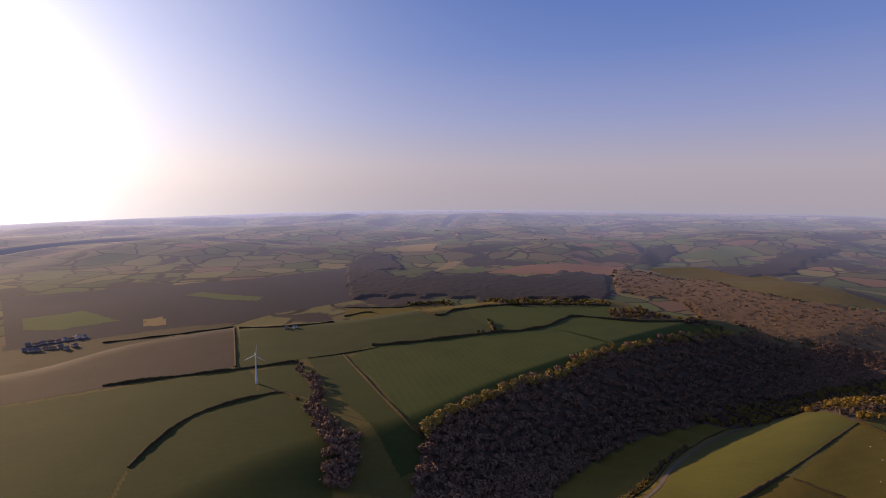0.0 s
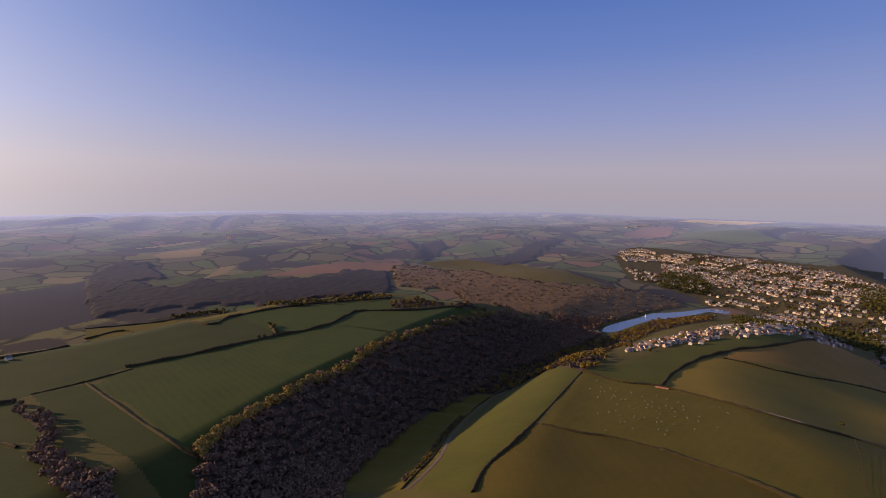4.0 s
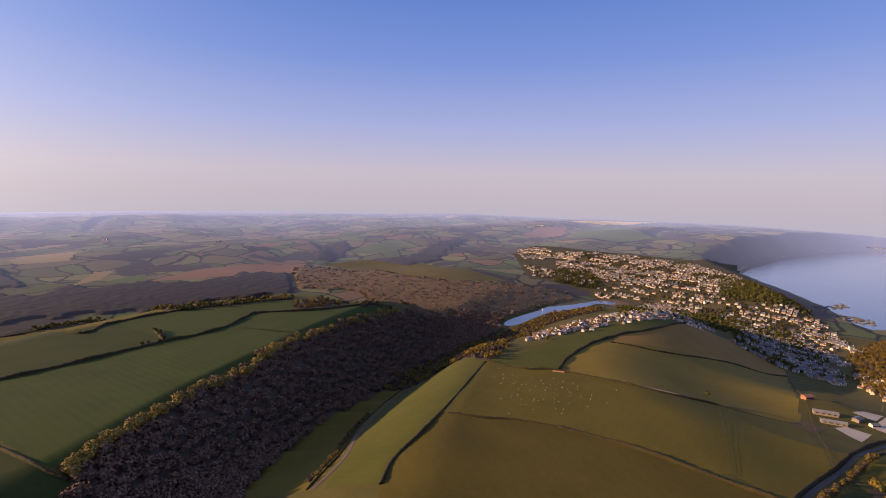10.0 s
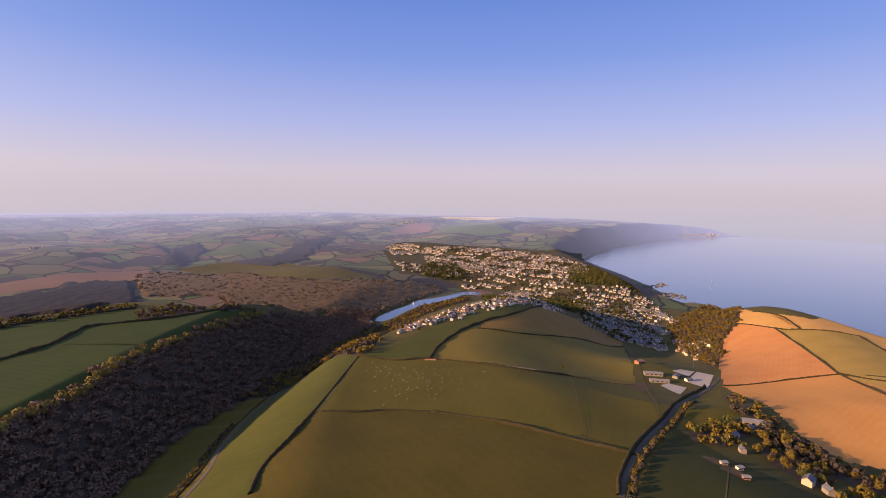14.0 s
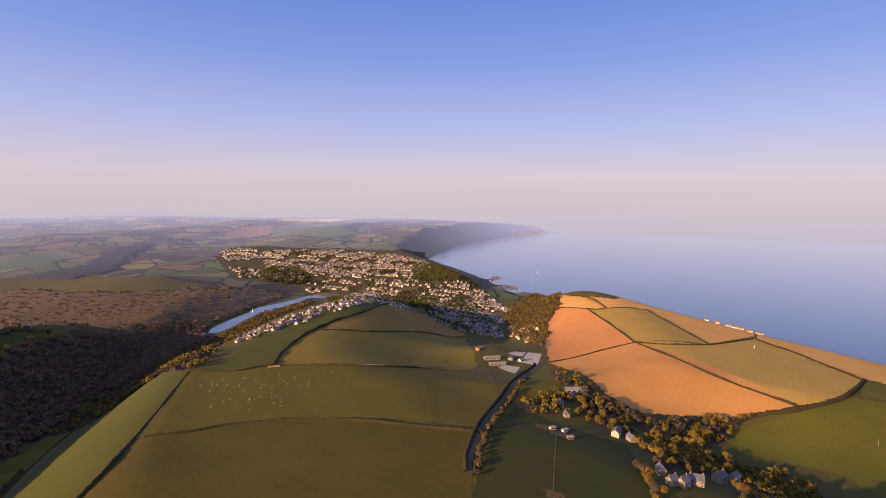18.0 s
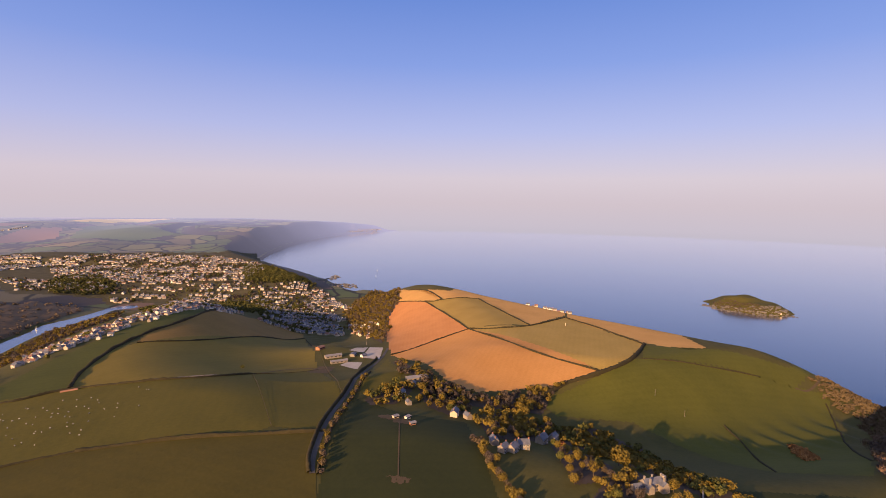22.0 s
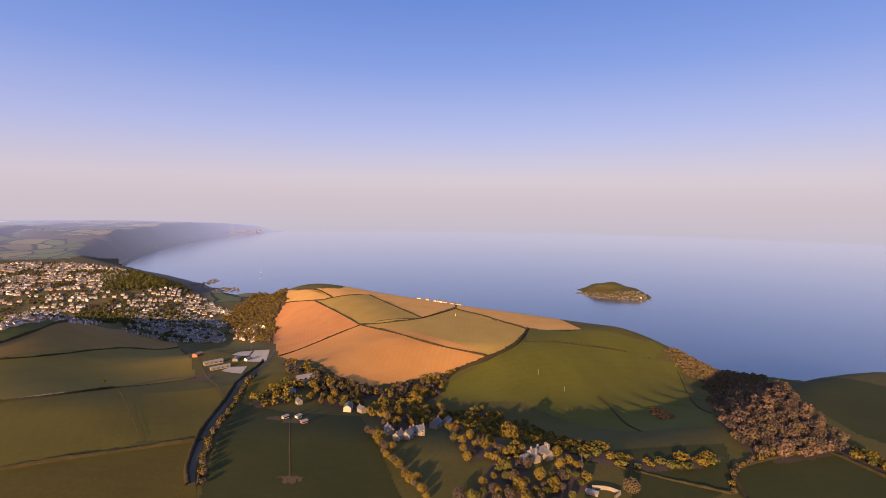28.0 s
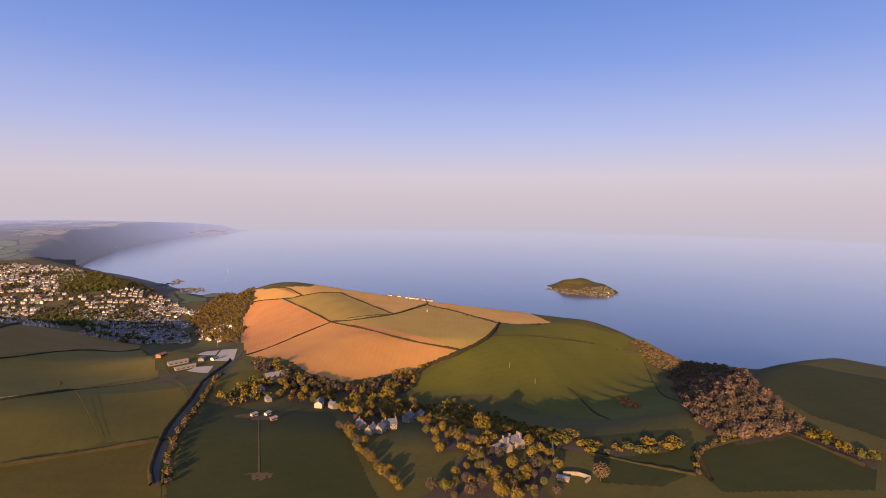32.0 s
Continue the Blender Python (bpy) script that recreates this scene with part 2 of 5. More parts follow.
CROP_GREEN = material("crop_green", (0.3, 0.19, 0.04), (0.37, 0.235, 0.054), 28, 2, bump=0.2, lines=(75, 5, 0.05))
CROP_TAN = material("crop_tan", (0.34, 0.215, 0.044), (0.42, 0.265, 0.062), 32, 2, bump=0.2, lines=(58, 6, 0.05))
MEADOW = material("meadow", (0.032, 0.046, 0.006), (0.047, 0.062, 0.008), 35, 3, bump=0.12, lines=(115, 8, 0.12))
MEADOW_DARK = material("meadow_dark", (0.027, 0.036, 0.005), (0.038, 0.047, 0.007), 35, 3, bump=0.12, lines=(25, 9, 0.05))
# pasture grass made darker: the valley's shade painted into its colour
GRASS_PAINTED_SHADE = material("grass_painted_shade", (0.031, 0.034, 0.006), (0.043, 0.044, 0.008), 40, 3, bump=0.12, lines=(130, 10, 0.05))
PASTURE_GOLD = material("pasture_gold", (0.084, 0.079, 0.008), (0.11, 0.1, 0.012), 40, 3, bump=0.12, lines=(115, 8, 0.05))
SPUR_TOP = material("spur_grass", (0.095, 0.080, 0.030), (0.125, 0.102, 0.042), 35, 4, bump=0.12)
GARDENS = material("town_gardens", (0.062, 0.052, 0.022), (0.105, 0.084, 0.038), 22, 4, bump=0.2)
PLOUGH = material("plough", (0.036, 0.026, 0.021), (0.050, 0.036, 0.028), 40, 2, bump=0.2, lines=(100, 4, 0.05))
STUBBLE = material("stubble", (0.060, 0.047, 0.024), (0.078, 0.062, 0.031), 40, 2, bump=0.2)
ROUGH = material("rough_grass", (0.07, 0.06, 0.012), (0.098, 0.08, 0.018), 30, 3, bump=0.15)
LITTER = material("leaf_litter", (0.066, 0.047, 0.034), (0.092, 0.066, 0.045), 14, 1.5, bump=0.3)
TARMAC = material("tarmac", (0.075, 0.065, 0.056), (0.11, 0.093, 0.078), 12, 0.8)
CONCRETE = material("concrete_yard", (0.42, 0.34, 0.26), (0.5, 0.42, 0.33), 9, 0.8)
EARTH = material("bare_earth", (0.092, 0.060, 0.027), (0.13, 0.084, 0.040), 6, 0.6)
HEDGE = material("hedge", (0.034, 0.027, 0.011), (0.056, 0.042, 0.016), 5, 0.8)
ROCK = material("shore_rock", (0.10, 0.085, 0.075), (0.20, 0.17, 0.14), 8, 1.2, bump=0.5)


def water(name):
    """Deep water whose gloss grows towards a flat view."""
    m = bpy.data.materials.new(name)
    m.use_nodes = True
    n, l = m.node_tree.nodes, m.node_tree.links
    n.remove(n["Principled BSDF"])
    body, gloss, mix, lay, power = n.new("ShaderNodeBsdfDiffuse"), n.new("ShaderNodeBsdfGlossy"), n.new("ShaderNodeMixShader"), n.new("ShaderNodeLayerWeight"), n.new("ShaderNodeMath")
    geo, swell, ripple, add, bump = n.new("ShaderNodeNewGeometry"), n.new("ShaderNodeTexNoise"), n.new("ShaderNodeTexNoise"), n.new("ShaderNodeMath"), n.new("ShaderNodeBump")
    body.inputs["Color"].default_value = (0.034, 0.045, 0.062, 1)
    gloss.inputs["Color"].default_value, gloss.inputs["Roughness"].default_value = (1, 0.97, 0.92, 1), 0.16
    swell.inputs["Scale"].default_value, ripple.inputs["Scale"].default_value = 0.012, 0.35
    l.new(geo.outputs["Position"], swell.inputs["Vector"])
    l.new(geo.outputs["Position"], ripple.inputs["Vector"])
    add.operation, add.inputs[1].default_value = "MULTIPLY_ADD", 0.25
    l.new(ripple.outputs[0], add.inputs[0])
    l.new(swell.outputs[0], add.inputs[2])
    bump.inputs["Strength"].default_value, bump.inputs["Distance"].default_value = 0.05, 1.0
    l.new(add.outputs[0], bump.inputs["Height"])
    l.new(bump.outputs[0], gloss.inputs["Normal"])
    power.operation, power.inputs[1].default_value = "POWER", 3.4
    full = n.new("ShaderNodeMath")
    full.operation, full.use_clamp, full.inputs[1].default_value = "MULTIPLY", True, 1.22
    l.new(lay.outputs["Facing"], power.inputs[0])
    l.new(power.outputs[0], full.inputs[0])
    l.new(full.outputs[0], mix.inputs[0])
    l.new(body.outputs[0], mix.inputs[1])
    l.new(gloss.outputs[0], mix.inputs[2])
    l.new(mix.outputs[0], n["Material Output"].inputs["Surface"])
    return m


sea_mat = water("sea")


def foliage(name, dark, light, vary=0.35):
    """Leaves and twigs: two tones that differ clump by clump and tree by tree."""
    m = bpy.data.materials.new(name)
    m.use_nodes = True
    n, l = m.node_tree.nodes, m.node_tree.links
    b = n["Principled BSDF"]
    b.inputs["Roughness"].default_value, b.inputs["Specular IOR Level"].default_value = 0.85, 0.15
    geo, info = n.new("ShaderNodeNewGeometry"), n.new("ShaderNodeObjectInfo")
    mix, ramp = n.new("ShaderNodeMix"), n.new("ShaderNodeValToRGB")
    noise_tex = n.new("ShaderNodeTexNoise")
    noise_tex.inputs["Scale"].default_value = 0.09
    l.new(geo.outputs["Position"], noise_tex.inputs["Vector"])
    mix.data_type, mix.inputs["Factor"].default_value = "FLOAT", 0.5
    l.new(geo.outputs["Random Per Island"], mix.inputs["A"])
    l.new(noise_tex.outputs[0], mix.inputs["B"])
    add = n.new("ShaderNodeMath")
    add.operation = "MULTIPLY_ADD"
    add.inputs[1].default_value = vary
    l.new(info.outputs["Random"], add.inputs[0])
    l.new(mix.outputs["Result"], add.inputs[2])
    ramp.color_ramp.elements[0].position, ramp.color_ramp.elements[1].position = 0.2, 1.0
    ramp.color_ramp.elements[0].color, ramp.color_ramp.elements[1].color = (*dark, 1), (*light, 1)
    l.new(add.outputs[0], ramp.inputs[0])
    l.new(ramp.outputs[0], b.inputs["Base Color"])
    return m


LEAF_BROWN = foliage("bare_twigs", (0.155, 0.094, 0.062), (0.205, 0.125, 0.080), 0.2)
LEAF_SPUR = foliage("oak_slope", (0.150, 0.100, 0.056), (0.20, 0.138, 0.078), 0.2)
LEAF_GORSE = foliage("gorse", (0.28, 0.125, 0.038), (0.40, 0.20, 0.07))
LEAF_DUSK = foliage("grey_brown_twigs", (0.062, 0.045, 0.034), (0.105, 0.074, 0.052))
LEAF_GOLD = foliage("golden_leaves", (0.098, 0.066, 0.012), (0.225, 0.150, 0.026))
# brighter gold than the other leaves: low sunlight painted into the colour
LEAF_RIM = foliage("painted_sunlit_leaves", (0.20, 0.145, 0.038), (0.34, 0.245, 0.058))
LEAF_GREEN = foliage("green_leaves", (0.048, 0.046, 0.011), (0.13, 0.115, 0.026))
LEAF_RUSSET = foliage("russet_leaves", (0.095, 0.066, 0.036), (0.145, 0.100, 0.052), 0.2)
LEAF_RED = foliage("copper_leaves", (0.15, 0.045, 0.016), (0.27, 0.095, 0.03))
BARK = material("bark", (0.06, 0.045, 0.032), (0.10, 0.075, 0.055), 2, 0.3)
WALL_WHITE = material("white_render", (0.74, 0.62, 0.47), (0.82, 0.71, 0.57), 6, 0.7, bump=0.05)
WALL_CREAM = material("cream_render", (0.54, 0.40, 0.27), (0.64, 0.49, 0.34), 6, 0.7, bump=0.05)
WALL_STONE = material("grey_stone", (0.24, 0.19, 0.145), (0.34, 0.275, 0.21), 3, 0.5, bump=0.3)
WALL_BRICK = material("red_brick", (0.34, 0.15, 0.09), (0.42, 0.20, 0.12), 3, 0.5, bump=0.2)
SLATE = material("slate_roof", (0.10, 0.10, 0.115), (0.17, 0.165, 0.18), 3, 0.5, 0.6, 0.2)
TILE = material("brown_tile_roof", (0.20, 0.10, 0.065), (0.28, 0.15, 0.10), 3, 0.5, 0.8, 0.2)
METAL_ROOF = material("pale_sheet_roof", (0.22, 0.19, 0.17), (0.31, 0.27, 0.24), 4, 0.6, 0.5, 0.1)
GLASS = material("window_glass", (0.03, 0.035, 0.045), (0.05, 0.055, 0.065), 1, 0.3, 0.08, 0.0, 0.6)
PAINT = material("white_paint", (0.72, 0.71, 0.68), (0.8, 0.79, 0.76), 2, 0.4, 0.5, 0.0)
DOOR_PAINT = material("door_paint", (0.10, 0.13, 0.20), (0.13, 0.16, 0.24), 2, 0.4, 0.5, 0.0)
WOOL = material("sheep_wool", (0.34, 0.30, 0.22), (0.44, 0.39, 0.30), 0.5, 0.1)
FACE = material("sheep_face", (0.05, 0.045, 0.04), (0.08, 0.07, 0.06), 0.5, 0.1)


def distant_land(name="distant_land", plain=None):
    """Far farmland with evening haze painted as emission: a mosaic of small fields between dark hedges and woods."""
    m = bpy.data.materials.new(name)
    m.use_nodes = True
    n, l = m.node_tree.nodes, m.node_tree.links
    b = n["Principled BSDF"]
    b.inputs["Roughness"].default_value, b.inputs["Specular IOR Level"].default_value = 0.95, 0.1
    geo = n.new("ShaderNodeNewGeometry")
    warp = n.new("ShaderNodeTexNoise")
    warp.inputs["Scale"].default_value = 0.006
    push = n.new("ShaderNodeVectorMath")
    push.operation, push.inputs["Scale"].default_value = "SCALE", 130.0
    add = n.new("ShaderNodeVectorMath")
    l.new(geo.outputs["Position"], warp.inputs["Vector"])
    l.new(warp.outputs["Color"], push.inputs[0])
    l.new(geo.outputs["Position"], add.inputs[0])
    l.new(push.outputs[0], add.inputs[1])
    flat = n.new("ShaderNodeVectorMath")
    flat.operation, flat.inputs[1].default_value = "MULTIPLY", (1, 1, 0)
    l.new(add.outputs[0], flat.inputs[0])
    cell, edge, wood = n.new("ShaderNodeTexVoronoi"), n.new("ShaderNodeTexVoronoi"), n.new("ShaderNodeTexNoise")
    edge.feature = "DISTANCE_TO_EDGE"
    for v in (cell, edge):
        v.inputs["Scale"].default_value = 1 / 135
        l.new(flat.outputs[0], v.inputs["Vector"])
    hue = n.new("ShaderNodeValToRGB")
    hue.color_ramp.interpolation = "CONSTANT"
    tones = [(0.0, (0.086, 0.080, 0.032)), (0.18, (0.092, 0.108, 0.032)), (0.4, (0.125, 0.098, 0.044)), (0.52, (0.070, 0.082, 0.027)), (0.68, (0.145, 0.128, 0.046)), (0.86, (0.145, 0.086, 0.049)), (0.95, (0.18, 0.138, 0.056))]
    while len(hue.color_ramp.elements) < len(tones):
        hue.color_ramp.elements.new(0.5)
    for e, (p, c) in zip(hue.color_ramp.elements, tones):
        e.position, e.color = p, (*c, 1)
    sep = n.new("ShaderNodeSeparateColor")
    l.new(cell.outputs["Color"], sep.inputs[0])
    l.new(sep.outputs[0], hue.inputs[0])
    line = n.new("ShaderNodeMapRange")
    line.inputs["From Min"].default_value, line.inputs["From Max"].default_value = 0.02, 0.05
    l.new(edge.outputs["Distance"], line.inputs["Value"])
    hedged = n.new("ShaderNodeMix")
    hedged.data_type, hedged.inputs["A"].default_value = "RGBA", (0.026, 0.024, 0.012, 1)
    l.new(line.outputs[0], hedged.inputs["Factor"])
    l.new(hue.outputs[0], hedged.inputs["B"])
    wood.inputs["Scale"].default_value, wood.inputs["Detail"].default_value = 0.0042, 6
    l.new(geo.outputs["Position"], wood.inputs["Vector"])
    woods = n.new("ShaderNodeMapRange")
    woods.inputs["From Min"].default_value, woods.inputs["From Max"].default_value = 0.56, 0.59
    l.new(wood.outputs[0], woods.inputs["Value"])
    # steep valley sides are wooded
    tilt, steep, most = n.new("ShaderNodeSeparateXYZ"), n.new("ShaderNodeMapRange"), n.new("ShaderNodeMath")
    l.new(geo.outputs["True Normal"], tilt.inputs[0])
    l.new(tilt.outputs["Z"], steep.inputs["Value"])
    steep.inputs["From Min"].default_value, steep.inputs["From Max"].default_value = 0.988, 0.980
    most.operation = "MAXIMUM"
    l.new(steep.outputs[0], most.inputs[0])
    l.new(woods.outputs[0], most.inputs[1])
    final = n.new("ShaderNodeMix")
    final.data_type, final.inputs["B"].default_value = "RGBA", (0.046, 0.036, 0.029, 1)
    l.new(most.outputs[0], final.inputs["Factor"])
    l.new(hedged.outputs["Result"], final.inputs["A"])
    if plain:
        tint = n.new("ShaderNodeMix")
        tint.data_type, tint.inputs["A"].default_value, tint.inputs["B"].default_value = "RGBA", (*[c * 0.7 for c in plain], 1), (*[c * 1.25 for c in plain], 1)
        l.new(wood.outputs[0], tint.inputs["Factor"])
        l.new(tint.outputs["Result"], b.inputs["Base Color"])
    else:
        l.new(final.outputs["Result"], b.inputs["Base Color"])
    # haze painted onto the land as emission, stronger with distance
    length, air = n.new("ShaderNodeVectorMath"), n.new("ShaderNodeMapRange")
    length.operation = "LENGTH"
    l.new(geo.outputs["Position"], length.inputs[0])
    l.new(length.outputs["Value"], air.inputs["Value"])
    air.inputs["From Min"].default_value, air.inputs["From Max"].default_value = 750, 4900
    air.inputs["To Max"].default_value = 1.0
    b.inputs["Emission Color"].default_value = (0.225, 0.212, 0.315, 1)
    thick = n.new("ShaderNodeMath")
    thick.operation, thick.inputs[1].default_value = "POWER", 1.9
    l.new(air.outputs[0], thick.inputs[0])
    # the painted haze is brighter towards the low sun
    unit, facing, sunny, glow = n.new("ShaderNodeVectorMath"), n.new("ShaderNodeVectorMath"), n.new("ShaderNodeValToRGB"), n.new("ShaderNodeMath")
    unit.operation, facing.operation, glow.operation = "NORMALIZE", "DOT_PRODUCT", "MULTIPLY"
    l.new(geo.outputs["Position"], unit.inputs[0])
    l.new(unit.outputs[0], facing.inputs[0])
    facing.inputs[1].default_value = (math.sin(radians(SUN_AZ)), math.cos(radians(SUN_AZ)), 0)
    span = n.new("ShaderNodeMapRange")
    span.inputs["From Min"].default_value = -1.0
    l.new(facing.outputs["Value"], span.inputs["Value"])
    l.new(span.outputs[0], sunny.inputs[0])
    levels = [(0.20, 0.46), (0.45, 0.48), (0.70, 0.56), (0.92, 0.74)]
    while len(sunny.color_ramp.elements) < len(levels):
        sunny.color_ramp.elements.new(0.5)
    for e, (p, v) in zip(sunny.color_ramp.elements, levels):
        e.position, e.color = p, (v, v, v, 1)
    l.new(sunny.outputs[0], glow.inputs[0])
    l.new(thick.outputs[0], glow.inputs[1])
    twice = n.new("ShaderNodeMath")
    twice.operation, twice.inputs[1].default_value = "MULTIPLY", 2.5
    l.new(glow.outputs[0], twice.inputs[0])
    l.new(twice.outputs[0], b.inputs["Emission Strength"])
    return m


# every one of these glows with the painted haze
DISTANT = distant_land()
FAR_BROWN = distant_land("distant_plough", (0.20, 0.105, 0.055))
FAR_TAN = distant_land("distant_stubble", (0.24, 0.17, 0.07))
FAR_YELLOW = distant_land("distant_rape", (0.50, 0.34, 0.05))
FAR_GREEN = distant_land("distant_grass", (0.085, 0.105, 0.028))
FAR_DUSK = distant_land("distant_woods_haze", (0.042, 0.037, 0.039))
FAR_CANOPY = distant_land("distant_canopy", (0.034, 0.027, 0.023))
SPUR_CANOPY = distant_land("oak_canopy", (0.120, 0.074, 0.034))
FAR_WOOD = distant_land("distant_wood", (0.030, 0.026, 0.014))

# ---- plan: fields, hedges, lanes and woods, in metres ----
FIELDS = []
FIELDS.append(("sheep_field", "short-grazed green pasture dotted with sheep", PASTURE, [(-47, 539), (32, 521), (90, 496), (181, 495), (134, 334), (117, 331), (73, 359), (25, 381), (-8, 388), (-63, 387)]))
FIELDS.append(("pasture", "bright green pasture sloping to the estate houses", PASTURE_BRIGHT, [(-47, 539), (32, 521), (47, 573), (81, 639), (119, 687), (198, 778), (317, 971), (186, 809), (101, 731), (14, 618), (-23, 559)]))
FIELDS.append(("pasture", "olive green pasture behind a curved dark hedge", PASTURE_OLIVE, [(32, 521), (47, 573), (81, 639), (105, 649), (246, 702), (401, 836), (252, 492), (181, 495), (90, 496)]))
FIELDS.append(("pasture", "brownish rough pasture along the hill crest", PASTURE_BROWN, [(105, 649), (119, 687), (198, 778), (325, 986), (401, 1048), (426, 889), (401, 836), (246, 702)]))
FIELDS.append(("pasture", "olive pasture crossed by a bare earth track", PASTURE, [(181, 495), (252, 492), (209, 361), (162, 303), (134, 334)]))
FIELDS.append(("pasture", "large dark olive pasture with faint mowing lines", PASTURE_DARK, [(-70, 389), (-8, 388), (25, 381), (73, 359), (117, 331), (162, 303), (136, 268), (113, 226), (-83, 235), (-86, 280), (-89, 315)]))
FIELDS.append(("pasture", "bright green grass strip beside the sunken lane", PASTURE_BRIGHT, [(-69, 398), (-54, 514), (-47, 539), (-126, 672), (-148, 633), (-160, 565), (-156, 480), (-145, 402), (-133, 347), (-133, 308), (-131, 293), (-89, 282), (-94, 309), (-78, 372)]))
FIELDS.append(("pasture", "sloping meadow between the lane and the wood", PASTURE, [(-203, 304), (-216, 371), (-220, 434), (-223, 496), (-209, 569), (-187, 649), (-166, 674), (-159, 653), (-168, 571), (-166, 489), (-158, 419), (-141, 353), (-141, 313), (-144, 296)]))
FIELDS.append(("barley_field", "tan stubble field of reddish bare soil", SOIL_RED, [(595, 868), (569, 690), (467, 472), (350, 490), (470, 681)]))
FIELDS.append(("barley_field", "wide tan stubble field with tramlines", SOIL_TAN, [(350, 490), (467, 472), (445, 255), (402, 270), (365, 291), (319, 315), (316, 349), (336, 422)]))
FIELDS.append(("barley_field", "pale tan stubble field on the headland crest", SOIL_PALE, [(784, 1163), (635, 823), (614, 732), (578, 653), (569, 690), (595, 868)]))
FIELDS.append(("barley_field", "pale tan stubble field on the seaward crest", SOIL_PALE, [(620, 771), (629, 687), (1077, 962), (614, 598), (576, 650)]))
FIELDS.append(("crop_field", "young greenish cereal field between hedges", CROP_GREEN, [(569, 690), (576, 650), (614, 598), (529, 416), (467, 472)]))
FIELDS.append(("barley_field", "bright tan stubble field with a rounded end", SOIL_PALE, [(614, 598), (1082, 966), (1081, 743), (625, 427), (529, 416)]))
FIELDS.append(("crop_field", "greenish tan cereal field with a standing stone", CROP_TAN, [(467, 472), (523, 412), (615, 418), (563, 271), (495, 254), (445, 255)]))
FIELDS.append(("barley_field", "narrow tan field above the sea cliff", SOIL_PALE, [(1081, 729), (611, 218), (586, 228), (569, 274), (609, 411)]))
FIELDS.append(("pasture", "green clifftop pasture", PASTURE_GOLD, [(557, 268), (609, 218), (683, 152), (1002, 134), (652, 137), (508, 246)]))
FIELDS.append(("pasture", "large green pasture with two small poles", PASTURE_GOLD, [(356, 268), (443, 254), (496, 250), (507, 245), (645, 143), (690, 116), (629, 95), (459, 48), (398, 40), (373, 85), (394, 141), (399, 198), (349, 241)]))
# the next three fields have shade painted into their grass
FIELDS.append(("pasture", "shaded green pasture beyond the wooded ravine", GRASS_PAINTED_SHADE, [(749, 25), (907, 0), (599, -34), (593, -69), (585, -101), (580, -151), (400, -112), (412, -85), (422, -71), (436, -43), (460, -28), (493, -7)]))
FIELDS.append(("pasture", "rounded green field hedged with gorse", GRASS_PAINTED_SHADE, [(299, 17), (325, 20), (353, 8), (387, -24), (384, -39), (365, -67), (333, -62), (286, 6)]))
FIELDS.append(("pasture", "shaded rough grass in the valley bottom", GRASS_PAINTED_SHADE, [(283, 109), (319, 76), (361, 30), (328, 22), (303, 17), (299, 21), (293, 50), (290, 78), (282, 93)]))
FIELDS.append(("pasture", "olive field on top of the wooded spur", SPUR_TOP, [(-848, 1908), (-730, 2078), (-543, 2096), (-296, 1778), (-157, 1625), (-70, 1570), (-250, 1502), (-402, 1549), (-566, 1722), (-705, 1769)]))
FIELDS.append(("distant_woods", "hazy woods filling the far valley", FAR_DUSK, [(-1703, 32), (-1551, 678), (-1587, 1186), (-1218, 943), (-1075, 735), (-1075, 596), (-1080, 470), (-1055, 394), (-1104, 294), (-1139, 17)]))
FIELDS.append(("distant_meadow", "distant pale green strip field", FAR_GREEN, [(-1431, 394), (-1451, 436), (-1271, 540), (-1235, 512), (-1295, 459)]))
FIELDS.append(("distant_meadow", "distant yellow green field by a cottage", FAR_TAN, [(-1221, 248), (-1217, 288), (-1160, 277), (-1174, 245)]))
FIELDS.append(("farm_yard", "pale concrete farm yard", CONCRETE, [(319, 508), (355, 546), (367, 532), (329, 485)]))
FIELDS.append(("farm_yard", "pale concrete apron beside the lane", CONCRETE, [(282, 497), (296, 503), (307, 488), (282, 459)]))
FIELDS.append(("farm_yard", "worn concrete between the sheds", CONCRETE, [(322, 543), (339, 552), (352, 546), (333, 526)]))
# strip and paddock, both with painted shade in the grass colour
FIELDS.append(("pasture", "narrow grass field beside the mansion grounds", GRASS_PAINTED_SHADE, [(286, 75), (295, 23), (273, 34), (259, 62)]))
FIELDS.append(("paddock", "shaded green paddock with worn earth path", GRASS_PAINTED_SHADE, [(217, 357), (226, 306), (241, 280), (259, 263), (231, 222), (190, 166), (166, 128), (108, 219), (131, 253), (167, 299)]))
FIELDS.append(("orchard_grass", "rough grass of a small orchard", PASTURE, [(335, 477), (290, 386), (265, 361), (238, 343), (228, 364), (242, 389)]))
FIELDS.append(("pasture", "broad green field above the wooded valley", MEADOW, [(-499, 350), (-466, 420), (-435, 505), (-414, 543), (-403, 590), (-303, 584), (-300, 532), (-297, 465), (-306, 409), (-306, 367), (-306, 314), (-303, 281), (-287, 252), (-313, 251), (-396, 282), (-476, 302)]))
FIELDS.append(("pasture", "long green field with a row of hedge trees", MEADOW_DARK, [(-703, 262), (-660, 315), (-643, 382), (-949, 591), (-587, 522), (-566, 578), (-440, 517), (-466, 420), (-499, 350), (-495, 307), (-508, 266), (-505, 251), (-528, 195)]))
FIELDS.append(("pasture", "green field on the ridge", MEADOW, [(-566, 578), (-543, 646), (-478, 718), (-405, 780), (-362, 706), (-404, 675), (-409, 643), (-403, 590), (-414, 543), (-440, 517)]))
